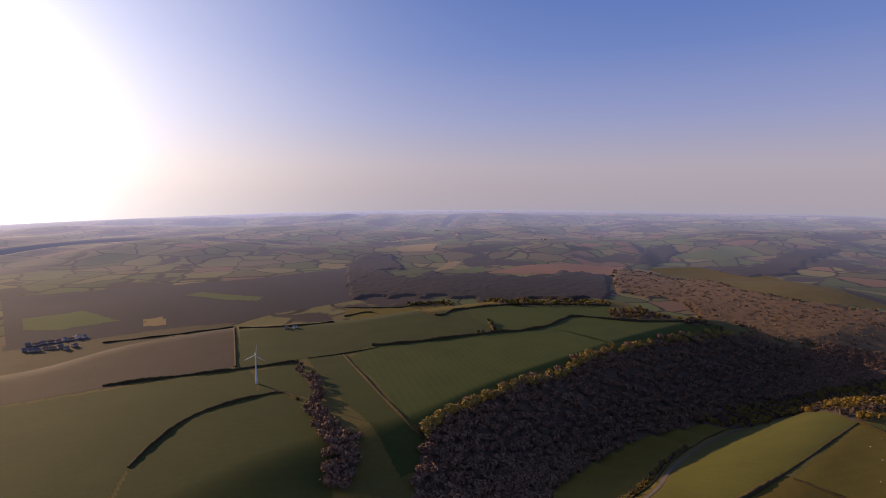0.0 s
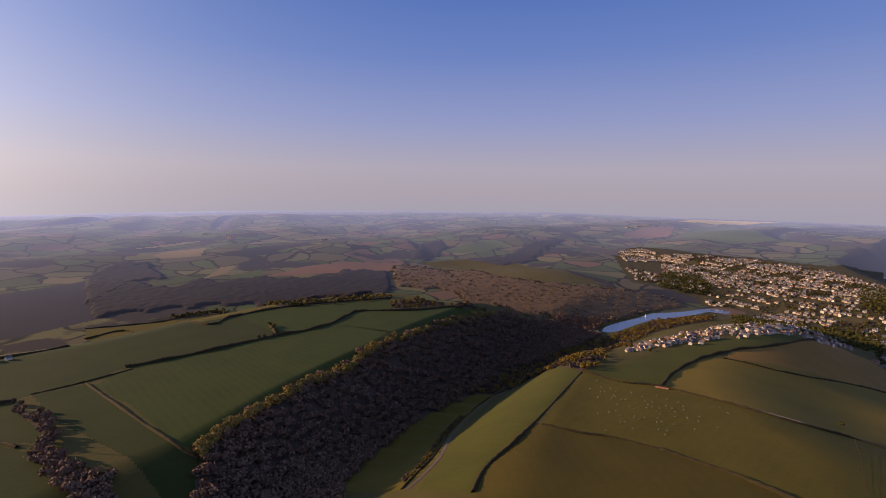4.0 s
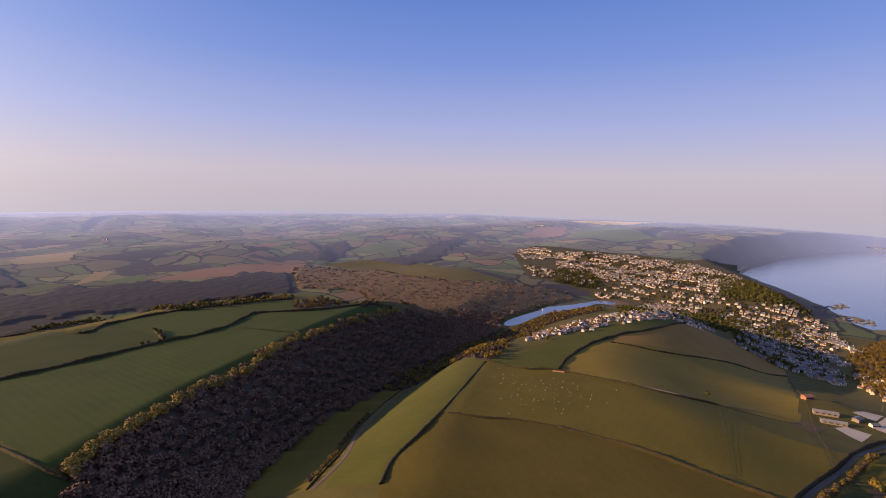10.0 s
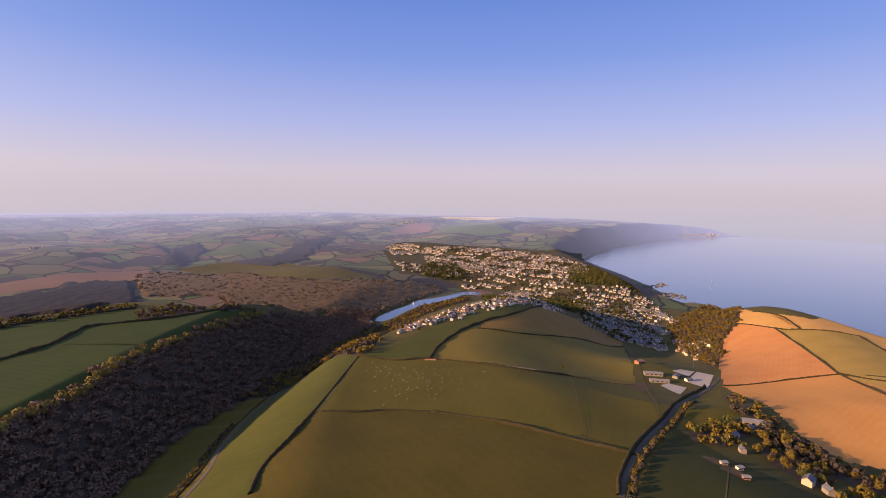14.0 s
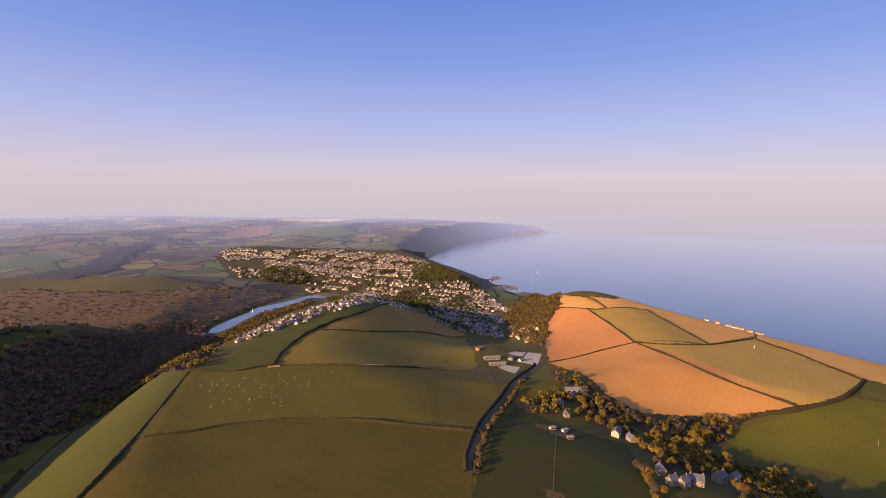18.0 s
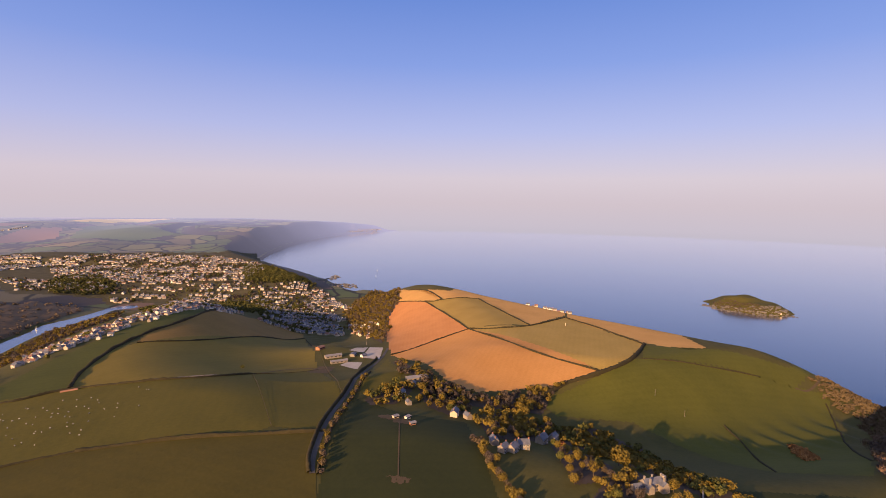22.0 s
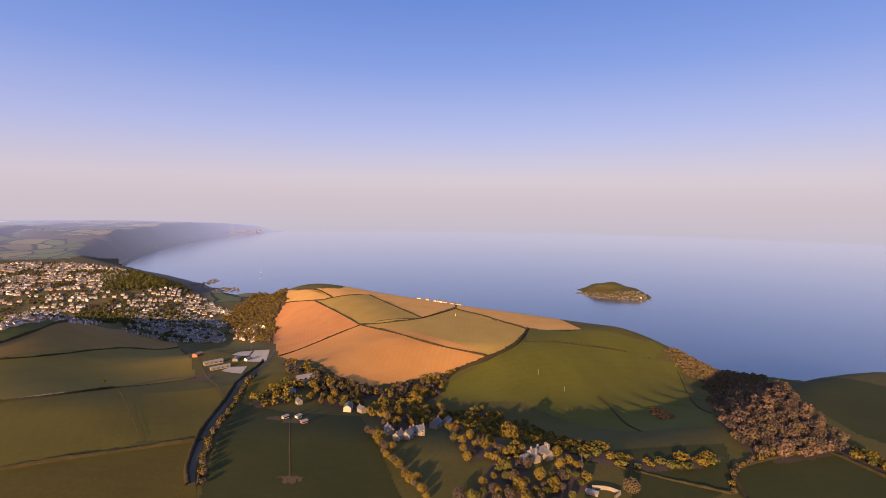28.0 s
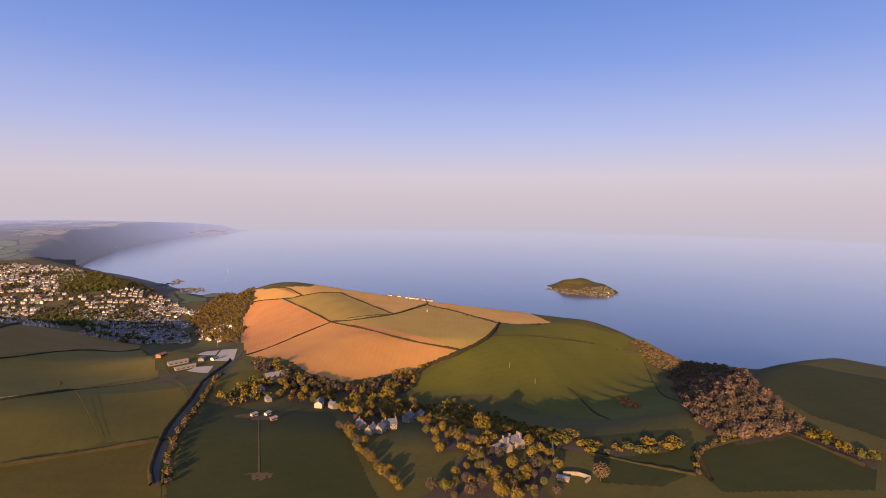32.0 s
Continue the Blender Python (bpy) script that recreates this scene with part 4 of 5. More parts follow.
for name, label, mat, pts in FIELDS:
    if name in ("earth_patch", "farm_yard"):
        p = np.array(pts, float)
        fx, fy = np.meshgrid(np.arange(p[:, 0].min(), p[:, 0].max() + 0.7, 0.7), np.arange(p[:, 1].min(), p[:, 1].max() + 0.7, 0.7))
        mx, my = (fx[:-1, :-1] + fx[1:, 1:]) / 2, (fy[:-1, :-1] + fy[1:, 1:]) / 2
        wob = 1.2 * np.sin(mx / 1.9 + my / 2.3) + 0.7 * np.sin(mx / 0.9 - my / 1.1) if name == "earth_patch" else 0
        ob = tagged(new(name, grid_mesh(name, fx, fy, height(fx, fy), inside(mx + wob, my + wob, pts), 0.22)), label, "yard" if name == "farm_yard" else "earth", kind="structure")
        ob.data.materials.append(mat)
        continue
    keep = cells_in(pts) & (CZ > 1)
    if keep.any():
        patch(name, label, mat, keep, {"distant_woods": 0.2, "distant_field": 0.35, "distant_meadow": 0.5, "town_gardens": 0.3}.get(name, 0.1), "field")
def canopy(label, mat, keep, tall, seed):
    """A far wood seen as one closed, uneven canopy that comes down to the ground at its edge."""
    full = np.zeros(GZ.shape, int)
    for a, b in ((0, 0), (0, 1), (1, 0), (1, 1)):
        full[a:a + keep.shape[0], b:b + keep.shape[1]] += keep
    lumps = 0.5 + 0.5 * np.sin(GX / 11 + 2 * np.sin(GY / 17)) * np.sin(GY / 13 + 2 * np.sin(GX / 19))
    up = tall * (0.6 + 0.35 * lumps + 0.3 * np.random.default_rng(seed).random(GZ.shape)) * (full == 4)
    ob = tagged(new("woodland", grid_mesh("woodland", GX, GY, GZ + up, keep, 0.3)), label, "woodland", kind="stuff")
    ob.data.materials.append(mat)
    return ob


for label, _, kind, pts in WOODS:
    if kind in ("far", "spur"):
        wobble = 12 * np.sin(CX / 17 + CY / 23) + 7 * np.sin(CX / 7 - CY / 9)
        near = np.hypot(CX - pts[0][0], CY - pts[0][1]) < 1200
        near[near] = inside((CX + wobble)[near], (CY - wobble)[near], pts)
        near &= CZ > 1.0
        if near.any():
            # both canopy materials include the emissive haze
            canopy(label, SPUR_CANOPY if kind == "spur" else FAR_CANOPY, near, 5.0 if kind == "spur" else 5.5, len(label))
        continue
    if kind in ("wood", "belt", "spur", "hamlet", "far", "ravine"):
        keep = cells_in(pts) & (CZ > 0.6)
        if keep.any():
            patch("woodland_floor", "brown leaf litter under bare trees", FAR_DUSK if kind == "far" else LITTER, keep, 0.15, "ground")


def ribbon(name, label, mat, pts, width, lift, category):
    """A strip of made ground along a line, draped over the land."""
    line = bend(pts, 12)
    way = np.gradient(line, axis=0)
    side = np.stack([way[:, 1], -way[:, 0]], 1) / (np.hypot(way[:, 0], way[:, 1])[:, None] + 1e-9)
    x = np.stack([line[:, 0] + side[:, 0] * width * k for k in (-0.5, -0.2, 0.2, 0.5)], 1)
    y = np.stack([line[:, 1] + side[:, 1] * width * k for k in (-0.5, -0.2, 0.2, 0.5)], 1)
    me = grid_mesh(name, x, y, height(x, y) + lift)
    ob = tagged(new(name, me), label, category, kind="structure")
    me.materials.append(mat)
    return ob


for name, label, width, pts in LANES:
    ribbon(name, label, {"lane": TARMAC, "farm_track": CONCRETE}.get(name, EARTH), pts, width, 0.3, "road" if name == "lane" else "track")


def hedge(pts, width, tall, seed):
    """A clipped bank hedge with a lumpy top along a line."""
    line = bend(pts, 14)
    seg = np.hypot(*np.diff(line, axis=0).T).sum()
    n = max(8, min(260, int(seg / 2.2)))
    s = np.linspace(0, len(line) - 1, n)
    line = np.stack([np.interp(s, range(len(line)), line[:, k]) for k in (0, 1)], 1)
    way = np.gradient(line, axis=0)
    side = np.stack([way[:, 1], -way[:, 0]], 1) / (np.hypot(way[:, 0], way[:, 1])[:, None] + 1e-9)
    rng = np.random.default_rng(seed)
    prof = [(-0.55, -0.6), (-0.5, 0.45), (-0.28, 0.9), (0.0, 1.0), (0.28, 0.9), (0.5, 0.45), (0.55, -0.6)]
    swell = 0.8 + 0.45 * rng.random((n, 1)) + 0.25 * np.sin(np.arange(n) / 5 + seed)[:, None]
    off = np.array([p[0] for p in prof]) * width * (0.85 + 0.35 * rng.random((n, 7)))
    up = np.array([p[1] for p in prof]) * tall * swell * (0.85 + 0.3 * rng.random((n, 7)))
    x, y = line[:, :1] + side[:, :1] * off, line[:, 1:] + side[:, 1:] * off
    base = height(line[:, 0], line[:, 1])[:, None]
    ob = tagged(new("hedge", grid_mesh("hedge", x, y, base + up)), "dark overgrown field hedge on a bank", "hedge", "field hedges")
    ob.data.materials.append(HEDGE)
    return ob


for i, (width, tall, pts) in enumerate(HEDGES):
    hedge(pts, width, tall, i)

# ---- trees ----
def mesh_from(name, co, faces, mats, slots=None):
    me = bpy.data.meshes.new(name)
    me.from_pydata(np.asarray(co).tolist(), [], [list(map(int, f)) for f in faces])
    for m in mats:
        me.materials.append(m)
    if slots is not None:
        me.polygons.foreach_set("material_index", np.asarray(slots, np.int32))
    me.update()
    return me


def crown_cloud(rng, clumps, wide, tall, low, size, upright=0.0, ruffle=0.55):
    """Many small leaf clumps, each a bent four-sided flake, spread over an uneven crown. Returns (n, 4, 3) corners."""
    lobes = rng.normal(size=(7, 3))
    lobes /= np.linalg.norm(lobes, axis=1)[:, None]
    lobes[:, 2] = abs(lobes[:, 2])
    gain = 0.72 + 0.42 * rng.random(7)
    way = rng.normal(size=(clumps, 3))
    way /= np.linalg.norm(way, axis=1)[:, None]
    reach = (gain[np.argmax(way @ lobes.T, 1)] * (0.55 + 0.45 * rng.random(clumps) ** 0.5))[:, None]
    mid = way * reach * [wide / 2, wide / 2, (tall - low) / 2] + [0, 0, (tall + low) / 2]
    normal = way + ruffle * rng.normal(size=(clumps, 3)) + [0, 0, 0.25]
    normal /= np.linalg.norm(normal, axis=1)[:, None]
    a = np.cross(normal, rng.normal(size=(clumps, 3)))
    a /= np.linalg.norm(a, axis=1)[:, None]
    b = np.cross(normal, a)
    s = (size * (0.6 + 0.8 * rng.random(clumps)))[:, None]
    droop = normal * s * 0.35
    return np.stack([mid - a * s - droop, mid - b * s * (1 - upright * 0.4), mid + a * s - droop * 0.6, mid + b * s * (1 + upright)], 1)


def trunk_ring(rng, low, thick, sides=6):
    """A tapered trunk that forks into three limbs; returns places and faces."""
    co, faces = [], []
    def tube(p, q, r0, r1):
        k = len(co)
        axis = (Vector(q) - Vector(p)).normalized()
        u = axis.orthogonal().normalized()
        v = axis.cross(u)
        for c, r in ((Vector(p), r0), (Vector(q), r1)):
            for i in range(sides):
                w = 2 * math.pi * i / sides
                co.append(tuple(c + u * r * math.cos(w) + v * r * math.sin(w)))
        for i in range(sides):
            j = (i + 1) % sides
            faces.append((k + i, k + j, k + sides + j, k + sides + i))
    tube((0, 0, -0.8), (0, 0, low * 1.15), thick, thick * 0.7)
    for i in range(3):
        w = 2.1 * i + rng.random()
        tube((0, 0, low), (math.cos(w) * low * 0.7, math.sin(w) * low * 0.7, low * 2.2), thick * 0.55, thick * 0.16)
    return co, faces


def tree(label, leaf, wide, tall, seed, clumps=420):
    """A single tree: trunk with limbs, and a crown of many small clumps."""
    rng = np.random.default_rng(seed)
    root = tagged(new("tree"), label, "tree", "trees round the hamlet")
    low = tall * 0.26
    co, faces = trunk_ring(rng, low, tall * 0.028)
    part = new("trunk", mesh_from("trunk", co, faces, [BARK]))
    part.parent = root
    flakes = crown_cloud(rng, clumps, wide, tall, low, wide * 0.058)
    crown = new("crown", mesh_from("crown", flakes.reshape(-1, 3), np.arange(clumps * 4).reshape(-1, 4), [leaf]))
    crown.parent = root
    return root


def scatter(pts, gap, seed, ragged=0.45):
    """Uneven planting places inside an outline, about gap metres apart."""
    rng = np.random.default_rng(seed)
    p = np.array(pts, float)
    x, y = np.meshgrid(np.arange(p[:, 0].min(), p[:, 0].max() + gap, gap), np.arange(p[:, 1].min(), p[:, 1].max() + gap, gap))
    x, y = x.ravel() + rng.uniform(-0.48, 0.48, x.size) * gap, y.ravel() + rng.uniform(-0.48, 0.48, y.size) * gap
    rag = rng.normal(size=(2, x.size)) * gap * ragged
    ok = inside(x + rag[0], y + rag[1], pts)
    x, y = x[ok], y[ok]
    z = height(x, y)
    dry = z > 0.8
    return np.stack([x[dry], y[dry], z[dry]], 1)


def wood(name, label, places, leaf, wide, tall, clumps, seed, kinds=14, even=1.0, flake=0.95, ruffle=0.55):
    """One stretch of woodland: every tree has its own trunk and flaky crown, all in one mesh."""
    rng = np.random.default_rng(seed)
    shapes = []
    for k in range(kinds):
        t = tall * rng.uniform(1 - 0.25 * even, 1 + 0.2 * even)
        w = wide * rng.uniform(1 - 0.2 * even, 1 + 0.25 * even)
        quads = crown_cloud(rng, clumps, w, t, t * 0.2, w * flake / math.sqrt(clumps), 0.2, ruffle)
        stem = []
        for i in range(3):
            c0, c1 = [(math.cos(2.094 * (i + q)) * 0.22, math.sin(2.094 * (i + q)) * 0.22) for q in (0, 1)]
            stem.append([(c0[0], c0[1], -0.8), (c1[0], c1[1], -0.8), (c1[0] * 0.4, c1[1] * 0.4, t * 0.6), (c0[0] * 0.4, c0[1] * 0.4, t * 0.6)])
        shapes.append(np.concatenate([quads, np.array(stem)]))
    pick = rng.integers(0, kinds, len(places))
    turn = rng.uniform(0, 6.283, len(places))
    grow = rng.uniform(1 - 0.25 * even, 1 + 0.2 * even, len(places))
    out = []
    for i, (x, y, z) in enumerate(places):
        c, s = math.cos(turn[i]) * grow[i], math.sin(turn[i]) * grow[i]
        q = shapes[pick[i]]
        out.append(np.stack([q[..., 0] * c - q[..., 1] * s + x, q[..., 0] * s + q[..., 1] * c + y, q[..., 2] * grow[i] + z], -1))
    co = np.concatenate(out).reshape(-1, 3)
    me = bpy.data.meshes.new(name)
    me.vertices.add(len(co))
    me.vertices.foreach_set("co", co.astype(np.float32).ravel())
    nq = len(co) // 4
    me.loops.add(nq * 4)
    me.loops.foreach_set("vertex_index", np.arange(nq * 4, dtype=np.int32))
    me.polygons.add(nq)
    me.polygons.foreach_set("loop_start", np.arange(0, nq * 4, 4, dtype=np.int32))
    me.materials.append(leaf)
    me.materials.append(BARK)
    slots = np.concatenate([np.r_[np.zeros(clumps, np.int32), np.ones(3, np.int32)]] * len(places))
    me.polygons.foreach_set("material_index", slots)
    me.update(calc_edges=True)
    ob = tagged(new(name, me), label, "woodland", kind="stuff")
    return ob


TREE_KINDS = [tree("golden green broadleaf tree in new leaf", LEAF_GOLD, 9, 10, 1), tree("broad dark green tree in full leaf", LEAF_GREEN, 8.5, 9.5, 2), tree("bare brown deciduous tree", LEAF_DUSK, 8, 10, 3),
              tree("tall golden tree with an uneven crown", LEAF_GOLD, 8, 12, 4), tree("russet brown tree with a thin crown", LEAF_RUSSET, 8, 9, 5), tree("copper red leaved garden tree", LEAF_RED, 8, 9, 6)]
unplaced = list(TREE_KINDS)


def plant(x, y, kind, size, turn):
    """Stands a tree of that kind on the ground."""
    src = TREE_KINDS[kind]
    m = pose(x, y, float(height(x, y)) - 0.1, 0, 0, turn)
    if src in unplaced:
        unplaced.remove(src)
        ob = src
        ob.matrix_basis = m
    else:
        ob = copy_thing(src, m)
    ob.scale = (size, size, size)
    return ob


rng = np.random.default_rng(11)
for i, (label, gap, kind, pts) in enumerate(WOODS):
    if kind == "far":
        continue
    places = scatter(pts, gap, 40 + i)
    if not len(places):
        continue
    if kind == "hamlet":
        for x, y, z in places[:44]:
            plant(x, y, int(rng.choice([0, 1, 2, 3, 4], p=[0.36, 0.24, 0.16, 0.12, 0.12])), rng.uniform(0.45, 0.85), rng.uniform(0, 360))
        if len(places) > 44:
            wood("woodland", label, places[44:], LEAF_GOLD, 5.5, 6, 90, 80 + i)
    elif kind == "spur":
        wood("woodland", label, places, LEAF_SPUR, 9, 6.0, 60, 80 + i, flake=0.85, ruffle=0.7)
    elif kind == "town":
        wood("woodland", label, places, LEAF_GREEN, 8, 7, 50, 80 + i)
    elif kind == "wood":
        wood("woodland", label, places, LEAF_BROWN, 11.5, 7.5, 105, 80 + i, even=0.7, flake=0.85, ruffle=0.65)
    elif kind == "ravine":
        for k, leaf in enumerate((LEAF_DUSK, LEAF_RUSSET, LEAF_BROWN)):
            wood("woodland", label, places[k::3], leaf, 7.5, 7.5, 150, 80 + i + 50 * k, flake=0.85)
    else:
        half = rng.random(len(places)) < 0.55
        tall = 3.8 if "band" in label else 6.5
        headland = "headland" in label
        wood("woodland", label, places[half], LEAF_GOLD, 7.0, tall, 80, 80 + i)
        wood("woodland", label, places[~half], LEAF_RUSSET if headland else LEAF_DUSK if i % 2 else LEAF_GREEN, 7.0, tall, 80, 180 + i)


def row_of_trees(pts, gap, size, kinds, seed, jitter=1.5):
    """Trees along a line: single trees, or one mesh for a long row of small ones."""
    rng = np.random.default_rng(seed)
    line = bend(pts, 20)
    step = np.r_[0, np.cumsum(np.hypot(*np.diff(line, axis=0).T))]
    s = np.arange(0, step[-1], gap)
    s = s + rng.uniform(-0.3, 0.3, s.size) * gap
    x, y = np.interp(s, step, line[:, 0]) + rng.normal(size=s.size) * jitter, np.interp(s, step, line[:, 1]) + rng.normal(size=s.size) * jitter
    if size <= 0.5 or len(s) > 40:
        z = height(x, y)
        for k, leaf in enumerate((LEAF_DUSK, LEAF_RUSSET, LEAF_GOLD)):
            own = np.arange(len(s)) % 3 == k
            if own.any():
                wood("hedgerow", "uneven row of small hedgerow trees", np.stack([x, y, z], 1)[own], leaf, 9 * size, 10 * size, 110, seed * 10 + k)
        return
    for px, py in zip(x, y):
        plant(float(px), float(py), int(rng.choice(kinds)), size * rng.uniform(0.6, 1.25), rng.uniform(0, 360))


row_of_trees([(131, 253), (144, 275), (183, 324), (230, 373), (255, 399)], 6.0, 0.5, [2, 4, 2], 1, 0.8)
row_of_trees([(-149, 311), (-150, 339), (-158, 390), (-171, 453), (-177, 517)], 5.0, 0.5, [2, 4, 0], 2, 0.8)
row_of_trees([(236, 226), (216, 198), (201, 170), (195, 157)], 5.5, 0.6, [0, 4, 2], 3, 1.5)
row_of_trees([(402, 270), (379, 274), (359, 277)], 5.0, 0.55, [2, 0], 4, 1.0)
row_of_trees([(-484, 554), (-436, 513), (-449, 484)], 9.0, 0.6, [1, 2], 5, 1.0)
row_of_trees([(-496, 247), (-423, 234), (-383, 203), (-330, 192), (-297, 190)], 9.0, 0.6, [2, 4], 6, 3)
row_of_trees([(-175, 653), (-162, 716), (-142, 792), (-111, 850), (-79, 897), (-41, 949), (2, 675)], 7.0, 0.85, [0, 4, 0, 2], 31, 2.5)
row_of_trees([(289, 386), (307, 367), (306, 336), (314, 315), (313, 286), (329, 274), (359, 272), (379, 266)], 5, 0.5, [2, 4, 2], 41, 1.5)
row_of_trees([(231, 225), (214, 196), (201, 168), (192, 145)], 5.5, 0.6, [0, 4, 2], 42, 1.5)
row_of_trees([(295, 18), (322, 21), (352, 9), (370, -8), (392, -26)], 5, 0.35, [0, 4], 43, 1.0)
# upper edge of the wood, its sunlit look painted into the leaf colour
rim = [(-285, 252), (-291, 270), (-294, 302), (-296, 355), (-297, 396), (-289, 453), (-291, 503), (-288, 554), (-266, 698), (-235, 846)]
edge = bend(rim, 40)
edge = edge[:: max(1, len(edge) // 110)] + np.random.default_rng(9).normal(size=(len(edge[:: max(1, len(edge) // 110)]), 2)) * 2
wood("woodland", "golden trees along the wood's upper edge with sunlight painted in", np.c_[edge, height(edge[:, 0], edge[:, 1])], LEAF_RIM, 8.0, 9.5, 140, 400)
plant(281, 190, 5, 0.8, 10)
plant(288, 151, 0, 1.35, 60)
plant(180, 523, 1, 0.6, 60)
plant(261, 63, 4, 1.1, 10)
plant(290, 268, 0, 1.1, 90)
plant(318, 255, 0, 1.2, 40)
plant(323, 234, 0, 0.9, 140)

# ---- buildings ----
def part(name, bm, mat, parent, label=""):
    """Links a bmesh as one mesh object under a thing or a part."""
    me = bpy.data.meshes.new(name)
    bm.to_mesh(me)
    bm.free()
    me.materials.append(mat)
    ob = new(name, me)
    ob.parent = parent
    if label:
        ob["label"] = label
    return ob


def box(bm, x0, x1, y0, y1, z0, z1):
    v = [bm.verts.new(p) for p in ((x0, y0, z0), (x1, y0, z0), (x1, y1, z0), (x0, y1, z0), (x0, y0, z1), (x1, y0, z1), (x1, y1, z1), (x0, y1, z1))]
    for f in ((0, 3, 2, 1), (4, 5, 6, 7), (0, 1, 5, 4), (1, 2, 6, 5), (2, 3, 7, 6), (3, 0, 4, 7)):
        bm.faces.new([v[i] for i in f])


def gable(bm, w, d, z0, eaves, ridge):
    """Four walls with two gable ends, ridge along x."""
    v = [bm.verts.new(p) for p in ((-w, -d, z0), (w, -d, z0), (w, d, z0), (-w, d, z0), (-w, -d, eaves), (w, -d, eaves), (w, d, eaves), (-w, d, eaves), (-w, 0, ridge), (w, 0, ridge))]
    for f in ((0, 1, 5, 4), (2, 3, 7, 6), (1, 2, 6, 9, 5), (3, 0, 4, 8, 7)):
        bm.faces.new([v[i] for i in f])


def roof_slabs(bm, w, d, eaves, ridge, over=0.4, thick=0.22):
    """Two sloping slabs with an overhang that meet at the ridge."""
    drop = (ridge - eaves) / d * over
    for s in (-1, 1):
        lo = [(-w - over, s * (d + over), eaves - drop), (w + over, s * (d + over), eaves - drop), (w + over, 0, ridge), (-w - over, 0, ridge)]
        v = [bm.verts.new((x, y, z + 0.03)) for x, y, z in lo] + [bm.verts.new((x, y, z + thick)) for x, y, z in lo]
        for f in ((0, 1, 2, 3), (4, 7, 6, 5), (0, 4, 5, 1), (1, 5, 6, 2), (2, 6, 7, 3), (3, 7, 4, 0)):
            bm.faces.new([v[i] for i in (f if s < 0 else f[::-1])])


def house(name, label, wall, roof, w, d, storeys, pitch, bays, chimneys, category="house", group="houses of the town"):
    """A gabled house: walls, roof slabs, chimney stacks, windows in their frames and a door."""
    root = tagged(new(name), label, category, group)
    w, d, eaves = w / 2, d / 2, storeys * 2.6 + 0.2
    ridge = eaves + d * pitch
    bm = bmesh.new()
    gable(bm, w, d, -3.0, eaves, ridge)
    part("wall", bm, wall, root)
    bm = bmesh.new()
    roof_slabs(bm, w, d, eaves, ridge)
    part("roof", bm, roof, root)
    for c in chimneys:
        bm = bmesh.new()
        box(bm, c * w - 0.4, c * w + 0.4, -0.35, 0.35, ridge - 0.9, ridge + 1.0)
        box(bm, c * w - 0.47, c * w + 0.47, -0.42, 0.42, ridge + 1.0, ridge + 1.15)
        box(bm, c * w - 0.15, c * w + 0.15, -0.15, 0.15, ridge + 1.15, ridge + 1.55)
        part("chimney", bm, WALL_BRICK, root, "brick chimney stack with a pot")
    for side in (-1,):
        for k in range(storeys):
            for b in range(bays):
                x = (b + 0.5) / bays * 2 * w - w
                if side < 0 and k == 0 and b == bays // 2:
                    continue
                z = 0.95 + 2.6 * k
                bm = bmesh.new()
                y0, y1 = sorted((side * (d - 0.05), side * (d + 0.05)))
                box(bm, x - 0.75, x + 0.75, y0, y1, z, z + 1.25)
                frame_ob = part("window", bm, PAINT, root)
                bm = bmesh.new()
                y0, y1 = sorted((side * (d - 0.02), side * (d + 0.075)))
                box(bm, x - 0.64, x + 0.64, y0, y1, z + 0.1, z + 1.15)
                part("pane", bm, GLASS, frame_ob)
    bm = bmesh.new()
    x = (bays // 2 + 0.5) / bays * 2 * w - w
    box(bm, x - 0.48, x + 0.48, -d - 0.06, -d + 0.03, 0.0, 2.05)
    part("door", bm, DOOR_PAINT, root, "blue painted front door")
    return root


def settle_on(x, y, sink=0.0):
    return float(height(x, y)) - sink


HOUSES = [
    house("house", "white rendered house with a slate roof", WALL_WHITE, SLATE, 9, 7, 2, 0.75, 3, (0.8,)),
    house("house", "cream rendered house with a slate roof", WALL_CREAM, SLATE, 10, 7, 2, 0.7, 3, (-0.8,)),
    house("bungalow", "white bungalow with a brown tile roof", WALL_WHITE, TILE, 11, 8, 1, 0.6, 3, (0.3,)),
    house("house", "red brick house with a brown tile roof", WALL_CREAM, TILE, 9, 7.5, 2, 0.7, 2, (0.7,)),
    house("terrace_house", "tall white terrace house with a slate roof", WALL_WHITE, SLATE, 8, 8, 3, 0.6, 2, (-0.9, 0.9)),
    house("stone_house", "grey stone cottage with a slate roof", WALL_STONE, SLATE, 9, 7, 2, 0.8, 3, (-0.9, 0.9)),
]
HOUSES[3]["label"] = "cream house with a brown tile roof"
fresh = list(HOUSES)


def put_house(src, x, y, turn, sink=0.3, scale=1.0):
    m = pose(x, y, settle_on(x, y, sink), 0, 0, turn)
    if src in fresh:
        fresh.remove(src)
        src.matrix_basis = m
        ob = src
    else:
        ob = copy_thing(src, m)
    ob.scale = (scale, scale, scale)
    return ob


